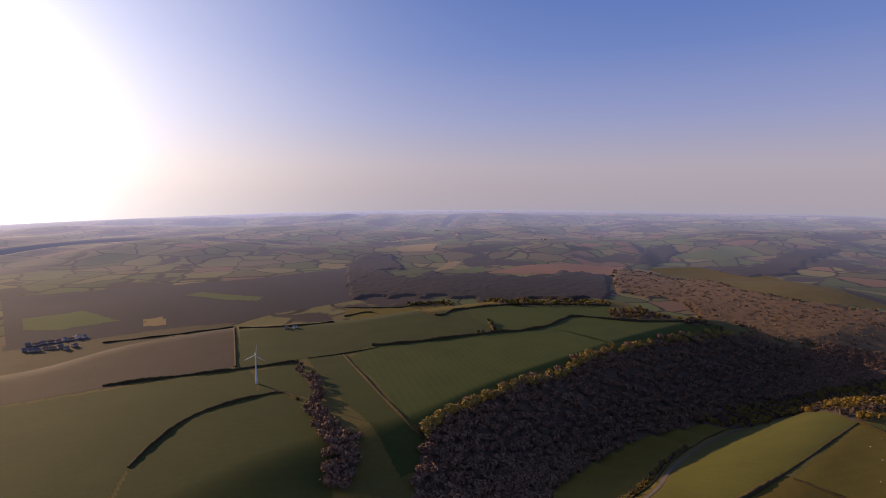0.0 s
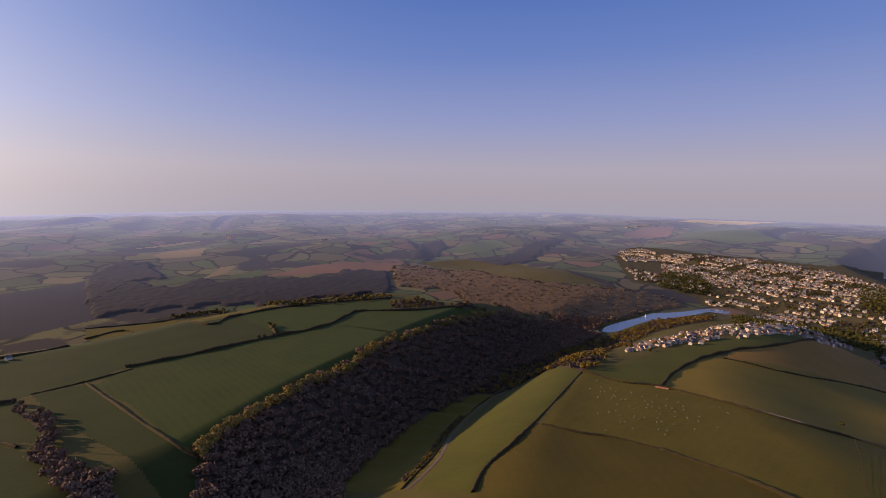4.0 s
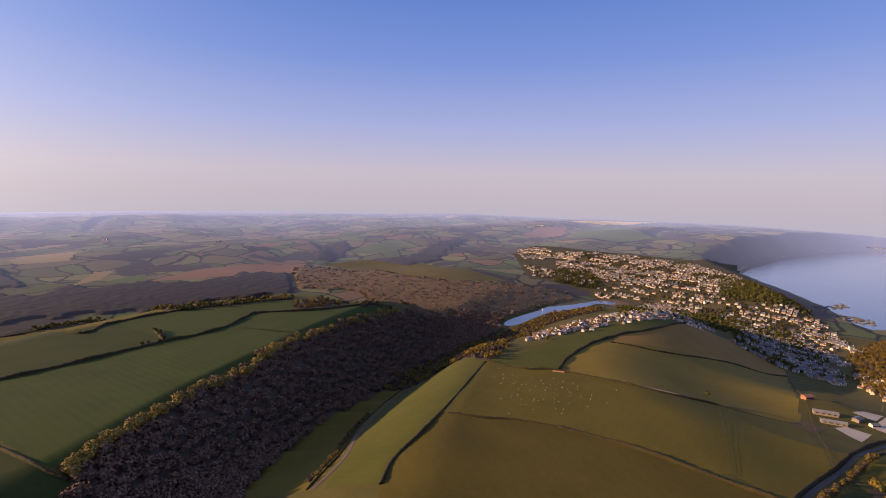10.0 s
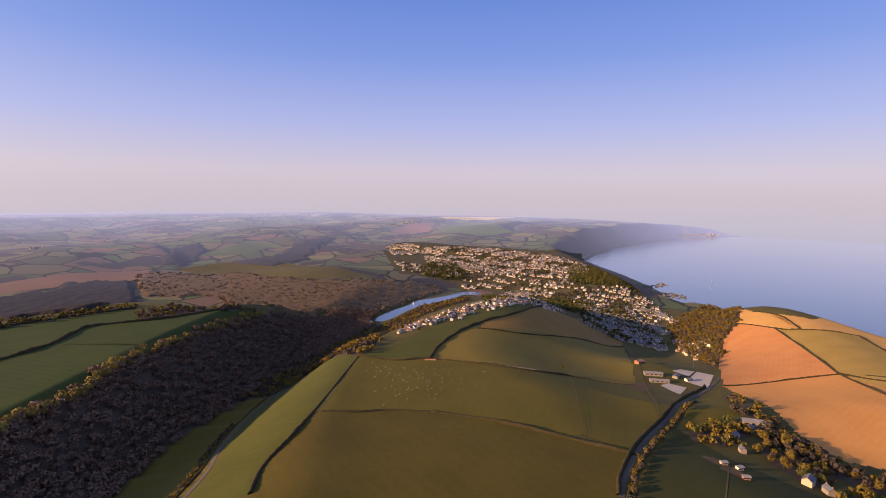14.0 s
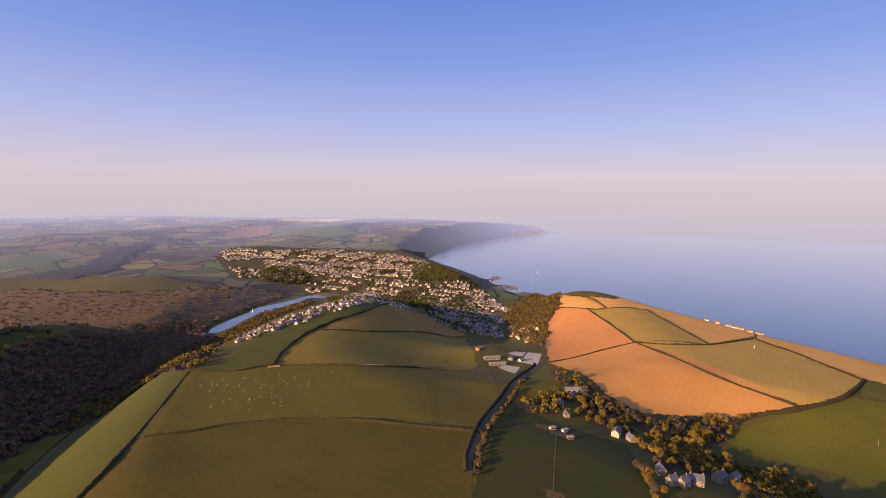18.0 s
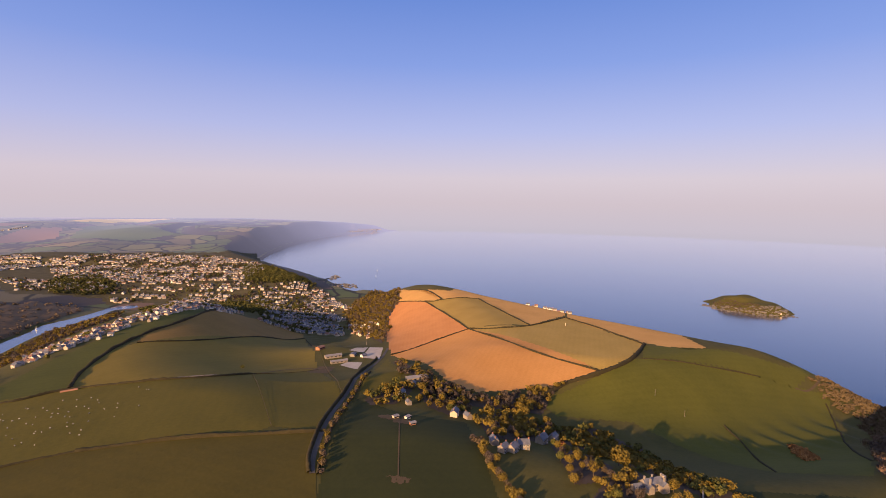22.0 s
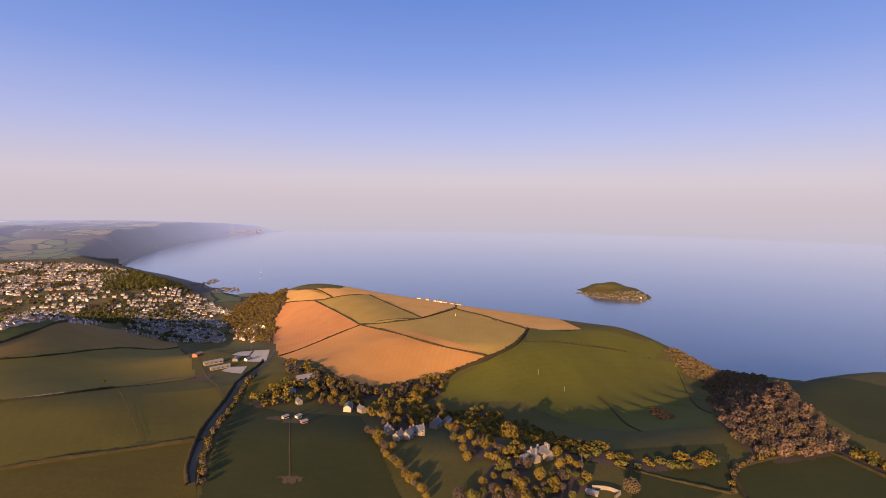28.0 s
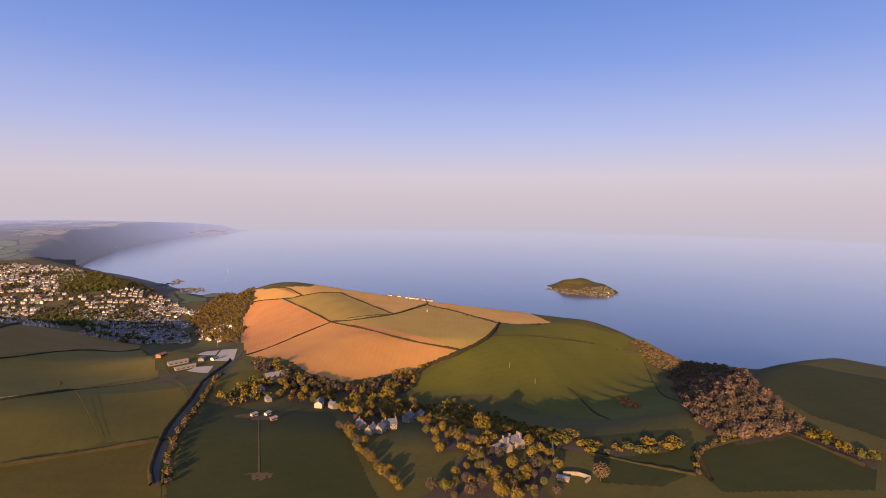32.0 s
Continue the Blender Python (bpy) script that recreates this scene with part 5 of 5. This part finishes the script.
spots = []
rng = np.random.default_rng(5)
for (p, q), gap in ROWS:
    p, q = np.array(p, float), np.array(q, float)
    run = np.hypot(*(q - p))
    along = (q - p) / max(run, 1)
    turn = math.degrees(math.atan2(along[1], along[0]))
    front = np.array([along[1], -along[0]])
    if front @ ((p + q) / 2) > 0:
        turn += 180
    gap = gap * 0.80
    for s in np.arange(gap / 2, run, gap):
        if rng.random() < 0.08:
            continue
        x, y = p + along * (s + rng.uniform(-1, 1)) + front * rng.normal() * 4
        if float(height(x, y)) > 0.6:
            spots.append((math.hypot(x, y), float(x), float(y), turn + rng.normal() * 14 if rng.random() < 0.45 else -45 + rng.normal() * 18, int(rng.choice(6, p=[0.28, 0.18, 0.22, 0.14, 0.08, 0.1]))))
gardens = []
heading = radians(-36)
along, across = np.array([math.cos(heading), math.sin(heading)]), np.array([-math.sin(heading), math.cos(heading)])
for pts, street, gap, share in TOWN:
    p = np.array(pts, float)
    mid, reach = p.mean(0), np.hypot(*(p - p.mean(0)).T).max()
    u, v, side = (q.ravel() for q in np.meshgrid(np.arange(-reach, reach, gap), np.arange(-reach, reach, street), (-1.0, 0.0, 1.0)))
    wave = 11 * np.sin(u / 75 + v / 50) + 6 * np.sin(u / 31 - v / 23)
    u, v = u + rng.normal(size=u.size) * np.where(side == 0, 4, 1.5), v + wave + np.where(side == 0, 0.5, side * 0.17) * street + rng.normal(size=u.size) * 1.5
    x, y = mid[0] + along[0] * u + across[0] * v, mid[1] + along[1] * u + across[1] * v
    z = height(x, y)
    empty = (rng.random(u.size) < share) | (np.sin(x / 37 + 1.1) * np.sin(y / 43) + 0.4 * np.sin((x - y) / 19) > 0.55)
    lean = -36 + np.degrees(np.arctan(0.147 * np.cos(u / 75 + v / 50))) + rng.normal(size=u.size) * 6 + 90 * (rng.random(u.size) < 0.15)
    kinds = rng.choice(6, u.size, p=[0.30, 0.17, 0.22, 0.13, 0.10, 0.08])
    fit = inside(x, y, pts) & (z > 1.5)
    for i in np.flatnonzero(fit):
        if side[i] != 0 and not empty[i]:
            spots.append((math.hypot(x[i], y[i]), float(x[i]), float(y[i]), float(lean[i]), int(kinds[i])))
        elif rng.random() < 0.8:
            gardens.append((x[i], y[i], z[i]))
wood("woodland", "garden trees between the town houses", gardens[::2], LEAF_GREEN, 7.5, 7, 40, 501)
wood("woodland", "brownish garden trees between the town houses", gardens[1::2], LEAF_DUSK, 7.5, 7, 40, 502)
spots.sort()
for r, x, y, turn, k in spots[:240]:
    put_house(HOUSES[k], x, y, turn, 0.3, 0.62)


def far_streets(label, group, wall, roof):
    """The far streets: plain gabled houses with windows, one mesh for each kind of wall."""
    co, faces, slots = [], [], []
    floors = height(np.array([q[1] for q in group]), np.array([q[2] for q in group])) - 0.3
    for (r, x, y, turn, k), z in zip(group, floors):
        w, d, e = (4.0, 3.1, 4.2) if k != 4 else (4.4, 3.4, 5.8)
        if k == 2:
            w, d, e = 4.6, 3.4, 2.7
        g, c, s = e + d * 0.7, math.cos(radians(turn)), math.sin(radians(turn))
        pts = [(-w, -d, -4), (w, -d, -4), (w, d, -4), (-w, d, -4), (-w, -d, e), (w, -d, e), (w, d, e), (-w, d, e), (-w, 0, g), (w, 0, g)]
        pts += [(-w - 0.4, -d - 0.4, e - 0.2), (w + 0.4, -d - 0.4, e - 0.2), (w + 0.4, 0, g + 0.12), (-w - 0.4, 0, g + 0.12), (-w - 0.4, d + 0.4, e - 0.2), (w + 0.4, d + 0.4, e - 0.2)]
        b = len(co)
        fs = [((0, 1, 5, 4), 0), ((2, 3, 7, 6), 0), ((1, 2, 6, 9, 5), 0), ((3, 0, 4, 8, 7), 0), ((10, 11, 12, 13), 1), ((15, 14, 13, 12), 1)]
        n = 16
        for side in (-1, 1):
            for lev in range(1 if k == 2 else 3 if k == 4 else 2):
                for u in (-0.6, 0.0, 0.6):
                    yy, zz = side * (d + 0.05), 0.6 + 1.8 * lev
                    pts += [(u * w - 0.65, yy, zz), (u * w + 0.65, yy, zz), (u * w + 0.65, yy, zz + 1.2), (u * w - 0.65, yy, zz + 1.2)]
                    fs.append(((n, n + 1, n + 2, n + 3), 2))
                    n += 4
        for u in (0.7,):
            pts += [(u * w - 0.4, -0.4, g - 0.8), (u * w + 0.4, -0.4, g - 0.8), (u * w + 0.4, 0.4, g - 0.8), (u * w - 0.4, 0.4, g - 0.8), (u * w - 0.4, -0.4, g + 1.2), (u * w + 0.4, -0.4, g + 1.2), (u * w + 0.4, 0.4, g + 1.2), (u * w - 0.4, 0.4, g + 1.2)]
            fs += [((n, n + 1, n + 5, n + 4), 0), ((n + 1, n + 2, n + 6, n + 5), 0), ((n + 2, n + 3, n + 7, n + 6), 0), ((n + 3, n, n + 4, n + 7), 0), ((n + 4, n + 5, n + 6, n + 7), 0)]
        co += [(px * c - py * s + x, px * s + py * c + y, pz + z) for px, py, pz in pts]
        for f, slot in fs:
            faces.append([b + i for i in f])
            slots.append(slot)
    if co:
        tagged(new("town_houses", mesh_from("town_houses", co, faces, [wall, roof, GLASS], slots)), label, "houses", kind="stuff")


rest = spots[240:]
far_streets("rows of white houses on the far hill", [q for q in rest if q[4] in (0, 4)], WALL_WHITE, SLATE)
far_streets("rows of cream houses on the far hill", [q for q in rest if q[4] in (1, 3, 5)], WALL_CREAM, SLATE)
far_streets("white bungalows with brown tile roofs", [q for q in rest if q[4] == 2], WALL_WHITE, TILE)

# hamlet, farm and mansion
COTTAGES = [
    (HOUSES[0], 255, 341, 30, 0.9),
    (HOUSES[5], 278, 354, 30, 0.8),
    (HOUSES[5], 246, 319, 75, 0.7),
    (HOUSES[1], 262, 279, 35, 1.0),
    (HOUSES[5], 268, 270, 80, 0.85),
    (HOUSES[5], 241, 217, 60, 0.9),
    (HOUSES[5], 236, 204, 10, 0.9),
    (HOUSES[5], 242, 201, 15, 0.95),
    (HOUSES[5], 254, 202, -40, 1.05),
    (HOUSES[5], 281, 207, 10, 1.1),
    (HOUSES[5], 298, 209, 15, 0.95),
    (HOUSES[0], 497, 733, 20, 1.1),
]
for src, x, y, turn, scale in COTTAGES:
    put_house(src, x, y, turn, 0.2, scale * 0.82)["group"] = "cottages of the hamlet"


def barn(label, w, d, eaves, x, y, turn, wall=WALL_STONE, roof=METAL_ROOF):
    """A long farm shed: walls, shallow sheet roof, a wide door."""
    root = tagged(new("barn"), label, "barn", "farm buildings")
    bm = bmesh.new()
    gable(bm, w / 2, d / 2, -2.5, eaves, eaves + d * 0.16)
    part("wall", bm, wall, root)
    bm = bmesh.new()
    roof_slabs(bm, w / 2, d / 2, eaves, eaves + d * 0.16, 0.5, 0.18)
    part("roof", bm, roof, root)
    bm = bmesh.new()
    box(bm, w / 2 - 0.04, w / 2 + 0.08, -d * 0.22, d * 0.22, 0, eaves * 0.85)
    part("door", bm, DOOR_PAINT, root, "sliding barn door")
    for i in range(4):
        bm = bmesh.new()
        u = -w * 0.36 + i * w * 0.24
        box(bm, u - 1.2, u + 1.2, -d / 2 - 0.06, -d / 2 + 0.04, eaves * 0.5, eaves * 0.8)
        part("window", bm, GLASS, root)
    root.matrix_basis = pose(x, y, settle_on(x, y, 0.2), 0, 0, turn)
    return root


barn("long pale roofed cattle barn by the yard", 20, 7, 3.4, 292, 531, -14)
barn("long pale roofed barn beside the first", 20, 6, 3, 287, 508, -14)
barn("small dark farm shed", 10, 7, 3.5, 296, 572, 20, WALL_BRICK, TILE)
barn("low slate roofed farm shed", 9, 6, 3, 315, 522, 40, WALL_STONE, SLATE)
barn("small white farm store", 7, 5, 3, 323, 511, 10, WALL_WHITE, SLATE)
barn("long pale roofed hall above the orchard", 20, 8, 4, 290, 364, -20)
barn("white roofed boathouse beside the river", 14, 10, 4, -74, 1130, 20, WALL_WHITE, METAL_ROOF)
barn("small pale stable in the paddock", 4, 3, 2.2, 215, 295, 0, WALL_CREAM, METAL_ROOF)
barn("small white stable in the paddock", 4, 3, 2.2, 222, 289, 10, WALL_WHITE, METAL_ROOF)
barn("small brick stable in the paddock", 4, 3, 2.2, 216, 275, -10, WALL_BRICK, METAL_ROOF)
barn("pale glasshouse in the walled garden", 6, 3, 1.9, 250, 80, 100, WALL_STONE, METAL_ROOF)


def mansion(x, y, turn):
    """A stone country house: main block, two gabled wings, a tower and tall chimneys."""
    root = tagged(new("mansion"), "pale stone country house with gables and chimneys", "house")
    for name, w, d, e, cx, cy, rot in (("main_block", 18, 8, 7.5, 0, 0, 0), ("wing", 10, 7, 7.0, 7, -4, 90), ("wing", 9, 6, 6.2, -6, -3, 90), ("wing", 10, 6, 5.0, -13, 1, 0)):
        spin = Matrix.Translation((cx, cy, 0)) @ Matrix.Rotation(radians(rot), 4, "Z")
        bm = bmesh.new()
        gable(bm, w / 2, d / 2, -3, e, e + d * 0.42)
        bmesh.ops.transform(bm, matrix=spin, verts=bm.verts)
        body = part(name, bm, WALL_STONE, root)
        bm = bmesh.new()
        roof_slabs(bm, w / 2, d / 2, e, e + d * 0.42)
        bmesh.ops.transform(bm, matrix=spin, verts=bm.verts)
        part("roof", bm, SLATE, body, "grey slate roof")
        for lev in (0, 1):
            for i in range(4):
                u = (i + 0.5) / 4 * w - w / 2
                bm = bmesh.new()
                box(bm, u - 0.6, u + 0.6, -d / 2 - 0.06, -d / 2 + 0.04, 1.0 + 3.2 * lev, 2.9 + 3.2 * lev)
                bmesh.ops.transform(bm, matrix=spin, verts=bm.verts)
                part("window", bm, GLASS, body)
    for cx, cy in ((-8, 0), (0, 0.5), (8.6, 0), (7, -6), (-6, -5)):
        bm = bmesh.new()
        box(bm, cx - 0.6, cx + 0.6, cy - 0.6, cy + 0.6, 8.0, 13.0)
        box(bm, cx - 0.75, cx + 0.75, cy - 0.75, cy + 0.75, 13.0, 13.3)
        part("chimney", bm, WALL_STONE, root, "tall pale stone chimney")
    bm = bmesh.new()
    box(bm, 9.5, 12.5, -2, 2, -3, 11)
    for i in range(3):
        box(bm, 9.5 + i * 1.1, 10.2 + i * 1.1, -2, -1.6, 11, 11.7)
    part("tower", bm, WALL_CREAM, root, "square stone tower with battlements")
    root.matrix_basis = pose(x, y, settle_on(x, y, 0.3), 0, 0, turn)
    root.scale = (0.68, 0.68, 0.68)
    return root


mansion(268, 120, -25)


def low_wall(label, pts, tall, thick, mat):
    """A masonry wall along a line."""
    line = bend(pts, 4)
    way = np.gradient(line, axis=0)
    side = np.stack([way[:, 1], -way[:, 0]], 1) / (np.hypot(way[:, 0], way[:, 1])[:, None] + 1e-9)
    off = np.array([-0.5, -0.5, -0.4, 0.4, 0.5, 0.5]) * thick
    up = np.array([-1.0, tall, tall + 0.15, tall + 0.15, tall, -1.0])
    z = height(line[:, 0], line[:, 1])[:, None] + up
    ob = tagged(new("garden_wall", grid_mesh("garden_wall", line[:, :1] + side[:, :1] * off, line[:, 1:] + side[:, 1:] * off, z)), label, "wall")
    ob.data.materials.append(mat)
    return ob


low_wall("pale stone wall of the kitchen garden", [(255, 82), (259, 75), (259, 68)], 1.9, 0.7, WALL_STONE)
low_wall("pale stone wall of the garden terrace", [(259, 68), (253, 69)], 1.7, 0.7, WALL_STONE)
low_wall("grey stone wall beside the ravine field", [(288, 100), (268, 92)], 2.6, 0.8, WALL_STONE)
low_wall("rubble stone wall in the sheep field", [(93, 499), (110, 493), (145, 493)], 0.7, 1.0, WALL_STONE)
low_wall("reddish stone heap by the hedge gate", [(26, 518), (38, 516)], 1.0, 2.0, WALL_BRICK)


# ---- small things ----
def wind_turbine(x, y, turn):
    root = tagged(new("wind_turbine"), "slim white farm wind turbine with three blades", "wind turbine")
    bm = bmesh.new()
    bmesh.ops.create_cone(bm, cap_ends=True, segments=16, radius1=0.75, radius2=0.4, depth=23, matrix=Matrix.Translation((0, 0, 10.5)))
    part("tower", bm, PAINT, root)
    bm = bmesh.new()
    box(bm, -0.6, 0.6, -1.6, 1.4, 21.6, 22.8)
    bmesh.ops.bevel(bm, geom=bm.edges[:], offset=0.2, segments=2, affect="EDGES")
    nac = part("nacelle", bm, PAINT, root)
    bm = bmesh.new()
    bmesh.ops.create_cone(bm, cap_ends=True, segments=14, radius1=0.5, radius2=0.1, depth=1.0, matrix=Matrix.Translation((0, -2.0, 22.2)) @ Matrix.Rotation(radians(90), 4, "X"))
    part("hub", bm, PAINT, nac)
    for i in range(3):
        bm = bmesh.new()
        pts = [(-0.18, 0.3), (0.55, 1.5), (0.30, 6.0), (0.08, 8.2), (-0.08, 8.2), (-0.15, 1.5)]
        f = bm.faces.new([bm.verts.new((px, -0.06, pz)) for px, pz in pts])
        g = bmesh.ops.extrude_face_region(bm, geom=[f])
        bmesh.ops.translate(bm, vec=(0, 0.16, 0), verts=[e for e in g["geom"] if isinstance(e, bmesh.types.BMVert)])
        bmesh.ops.transform(bm, matrix=Matrix.Translation((0, -2.0, 22.2)) @ Matrix.Rotation(radians(120 * i + 8), 4, "Y"), verts=bm.verts)
        part("blade", bm, PAINT, nac)
    root.matrix_basis = pose(x, y, settle_on(x, y), 0, 0, turn)
    root.scale = (1.35, 1.35, 1.35)
    return root


wind_turbine(-470, 190, 66)


def field_pole(x, y, tall):
    root = tagged(new("pole"), "weathered wooden overhead line pole in the pasture", "pole", "line poles")
    bm = bmesh.new()
    bmesh.ops.create_cone(bm, cap_ends=True, segments=8, radius1=0.2, radius2=0.14, depth=tall, matrix=Matrix.Translation((0, 0, tall / 2 - 0.4)))
    part("post", bm, WALL_STONE, root)
    bm = bmesh.new()
    box(bm, -1.1, 1.1, -0.1, 0.1, tall - 1.3, tall - 1.1)
    part("crossarm", bm, BARK, root)
    root.matrix_basis = pose(x, y, settle_on(x, y), 0, 0, 30)
    return root


for x, y in ((456, 206), (454, 177), (364, 568)):
    field_pole(x, y, 6.5)


def standing_stone(x, y):
    bm = bmesh.new()
    bmesh.ops.create_cone(bm, cap_ends=True, segments=9, radius1=0.7, radius2=0.45, depth=4.0, matrix=Matrix.Translation((0, 0, 1.7)))
    for v in bm.verts:
        v.co += Vector(noise.noise_vector(v.co * 1.7)) * 0.25
    me = bpy.data.meshes.new("standing_stone")
    bm.to_mesh(me)
    me.materials.append(WALL_CREAM)
    ob = tagged(new("standing_stone", me), "pale upright stone marker in the cereal field", "stone")
    ob.matrix_basis = pose(x, y, settle_on(x, y))


standing_stone(569, 386)


def sheep():
    root = tagged(new("sheep"), "woolly white sheep grazing on short pasture", "sheep", "sheep in the pasture")
    bm = bmesh.new()
    bmesh.ops.create_icosphere(bm, subdivisions=2, radius=0.5, matrix=Matrix.Translation((0, 0, 0.72)) @ Matrix.Diagonal((1.3, 0.75, 0.75, 1)))
    for v in bm.verts:
        v.co += v.normal * 0.05 * noise.noise(v.co * 6)
    part("fleece", bm, WOOL, root)
    bm = bmesh.new()
    bmesh.ops.create_icosphere(bm, subdivisions=1, radius=0.17, matrix=Matrix.Translation((0.74, 0, 0.62)) @ Matrix.Diagonal((1.4, 0.8, 1, 1)))
    part("head", bm, FACE, root)
    for u, v in ((0.35, 0.17), (0.35, -0.17), (-0.35, 0.17), (-0.35, -0.17)):
        bm = bmesh.new()
        box(bm, u - 0.05, u + 0.05, v - 0.05, v + 0.05, -0.02, 0.45)
        part("leg", bm, FACE, root)
    return root


flock = sheep()
rng = np.random.default_rng(21)
corners = [(-35, 511), (30, 506), (85, 481), (84, 444), (35, 414), (-20, 391)]
spots_sheep = scatter(corners, 9.5, 77)
rng.shuffle(spots_sheep)
for i, (x, y, z) in enumerate(spots_sheep[:64]):
    m = pose(x, y, z + 0.24, 0, 0, rng.uniform(0, 360))
    ob = flock if i == 0 else copy_thing(flock, m)
    ob.matrix_basis = m
    ob.scale = (0.95, 0.95, 0.95)


def fence(label, a, b, gap=4.0):
    """Posts and two rails from a to b."""
    root = tagged(new("fence"), label, "fence", "field fences")
    a, b = np.array(a, float), np.array(b, float)
    n = max(2, int(np.hypot(*(b - a)) / gap))
    post = bmesh.new()
    box(post, -0.09, 0.09, -0.09, 0.09, -0.4, 1.25)
    me = bpy.data.meshes.new("post")
    post.to_mesh(me)
    me.materials.append(BARK)
    pts = [(*(a + (b - a) * i / n), 0) for i in range(n + 1)]
    for x, y, _ in pts:
        ob = new("post", me)
        ob.parent = root
        ob.location = (x, y, settle_on(x, y, -0.25))
    for k in (0.5, 1.05):
        bm = bmesh.new()
        ring = None
        for x, y, _ in pts:
            z = settle_on(x, y, -0.25) + k
            now = [bm.verts.new((x, y, z - 0.04)), bm.verts.new((x, y, z + 0.04)), bm.verts.new((x + 0.05, y, z))]
            if ring:
                for i in range(3):
                    bm.faces.new((ring[i], ring[(i + 1) % 3], now[(i + 1) % 3], now[i]))
            ring = now
        part("rail", bm, BARK, root)
    return root


fence("pale post and rail fence across the pasture", (178, 488), (134, 334))
fence("pale post and rail fence below the farm", (395, 820), (210, 364))


def sailing_boat(x, y, turn, scale):
    root = tagged(new("sailing_boat"), "small white sailing boat on calm water", "boat", "boats")
    bm = bmesh.new()
    deck = [(-3, -1.0), (-1, -1.25), (2, -0.8), (4, 0), (2, 0.8), (-1, 1.25), (-3, 1.0)]
    top = [bm.verts.new((px, py, 0.8)) for px, py in deck]
    low = [bm.verts.new((px * 0.8, py * 0.5, -0.3)) for px, py in deck]
    bm.faces.new(top)
    for i in range(7):
        j = (i + 1) % 7
        bm.faces.new((top[i], low[i], low[j], top[j]))
    part("hull", bm, PAINT, root)
    bm = bmesh.new()
    bmesh.ops.create_cone(bm, cap_ends=True, segments=6, radius1=0.1, radius2=0.06, depth=9, matrix=Matrix.Translation((0.6, 0, 5)))
    part("mast", bm, METAL_ROOF, root)
    bm = bmesh.new()
    v = [bm.verts.new(p) for p in ((0.5, 0, 1.6), (-2.8, 0.25, 1.7), (0.5, 0.05, 9.2), (0.5, 0.06, 1.6), (-2.8, 0.31, 1.7), (0.5, 0.11, 9.2))]
    bm.faces.new(v[:3])
    bm.faces.new(v[5:2:-1])
    part("sail", bm, PAINT, root)
    root.matrix_basis = pose(x, y, 0, 0, 0, turn)
    root.scale = (scale, scale, scale)
    return root


first_boat = sailing_boat(1048, 1568, 40, 1.3)
for i, (x, y) in enumerate(((1144, 1704), (88, 1606), (128, 1570), (138, 1353), (145, 1255), (99, 1524), (34, 1343))):
    ob = copy_thing(first_boat, pose(x, y, 0, 0, 0, 50 * i))
    ob.scale = (0.9, 0.9, 0.9)

# gorse, island scrub and shore rocks
wood("gorse_patch", "patch of orange brown gorse scrub in the pasture", scatter([(501, 109), (506, 96), (464, 79), (445, 83)], 2.5, 5), LEAF_GORSE, 3.5, 1.6, 30, 301)
wood("gorse_patch", "rough bracken on the cliff slope", scatter([(696, 132), (1054, 136), (954, 59), (927, 24), (691, 41), (579, 55), (675, 85), (673, 113)], 5, 6), LEAF_RUSSET, 5.5, 2.2, 24, 302)
wood("woodland", "low wind bent scrub on the island", scatter([(1509, 532), (1514, 461), (1506, 389), (1472, 414), (1432, 487)], 7, 7), LEAF_DUSK, 6, 2.2, 40, 303)
put_house(HOUSES[1], 1506, 362, 30, 0.2, 0.5)


def boulder_field(label, pts, gap, size, seed):
    """Wave-worn rocks of many sizes along a shore."""
    rng = np.random.default_rng(seed)
    p = np.array(pts, float)
    co, faces = [], []
    x, y = np.meshgrid(np.arange(p[:, 0].min(), p[:, 0].max(), gap), np.arange(p[:, 1].min(), p[:, 1].max(), gap))
    x, y = x.ravel() + rng.uniform(-1, 1, x.size) * gap, y.ravel() + rng.uniform(-1, 1, y.size) * gap
    for px, py in zip(x[inside(x, y, pts)], y[inside(x, y, pts)]):
        bm = bmesh.new()
        bmesh.ops.create_icosphere(bm, subdivisions=1, radius=size * rng.uniform(0.4, 1.3))
        b = len(co)
        s = rng.uniform(0.6, 1.5, 3) * [1, 1, 0.5]
        z = max(float(height(px, py)), -0.4)
        for v in bm.verts:
            q = v.co * (1 + 0.3 * noise.noise(v.co * 0.7 + Vector((px, py, 0))))
            co.append((px + q.x * s[0], py + q.y * s[1], z + q.z * s[2]))
        faces += [[b + v.index for v in f.verts] for f in bm.faces]
        bm.free()
    if co:
        tagged(new("shore_rocks", mesh_from("shore_rocks", co, faces, [ROCK])), label, "rocks", kind="stuff")


boulder_field("dark wave worn rocks off the headland", [(785, 1545), (951, 1698), (926, 1623), (787, 1526)], 9, 5, 1)
boulder_field("dark wave worn rocks below the town cliff", [(794, 1498), (892, 1471), (852, 1387), (785, 1441)], 9, 5, 2)
boulder_field("pale rocks round the island shore", [polar(69.4, 1580), polar(72, 1525), polar(75, 1520), polar(77.8, 1555), polar(77, 1585), polar(73, 1548), polar(70, 1610)], 6, 4, 3)
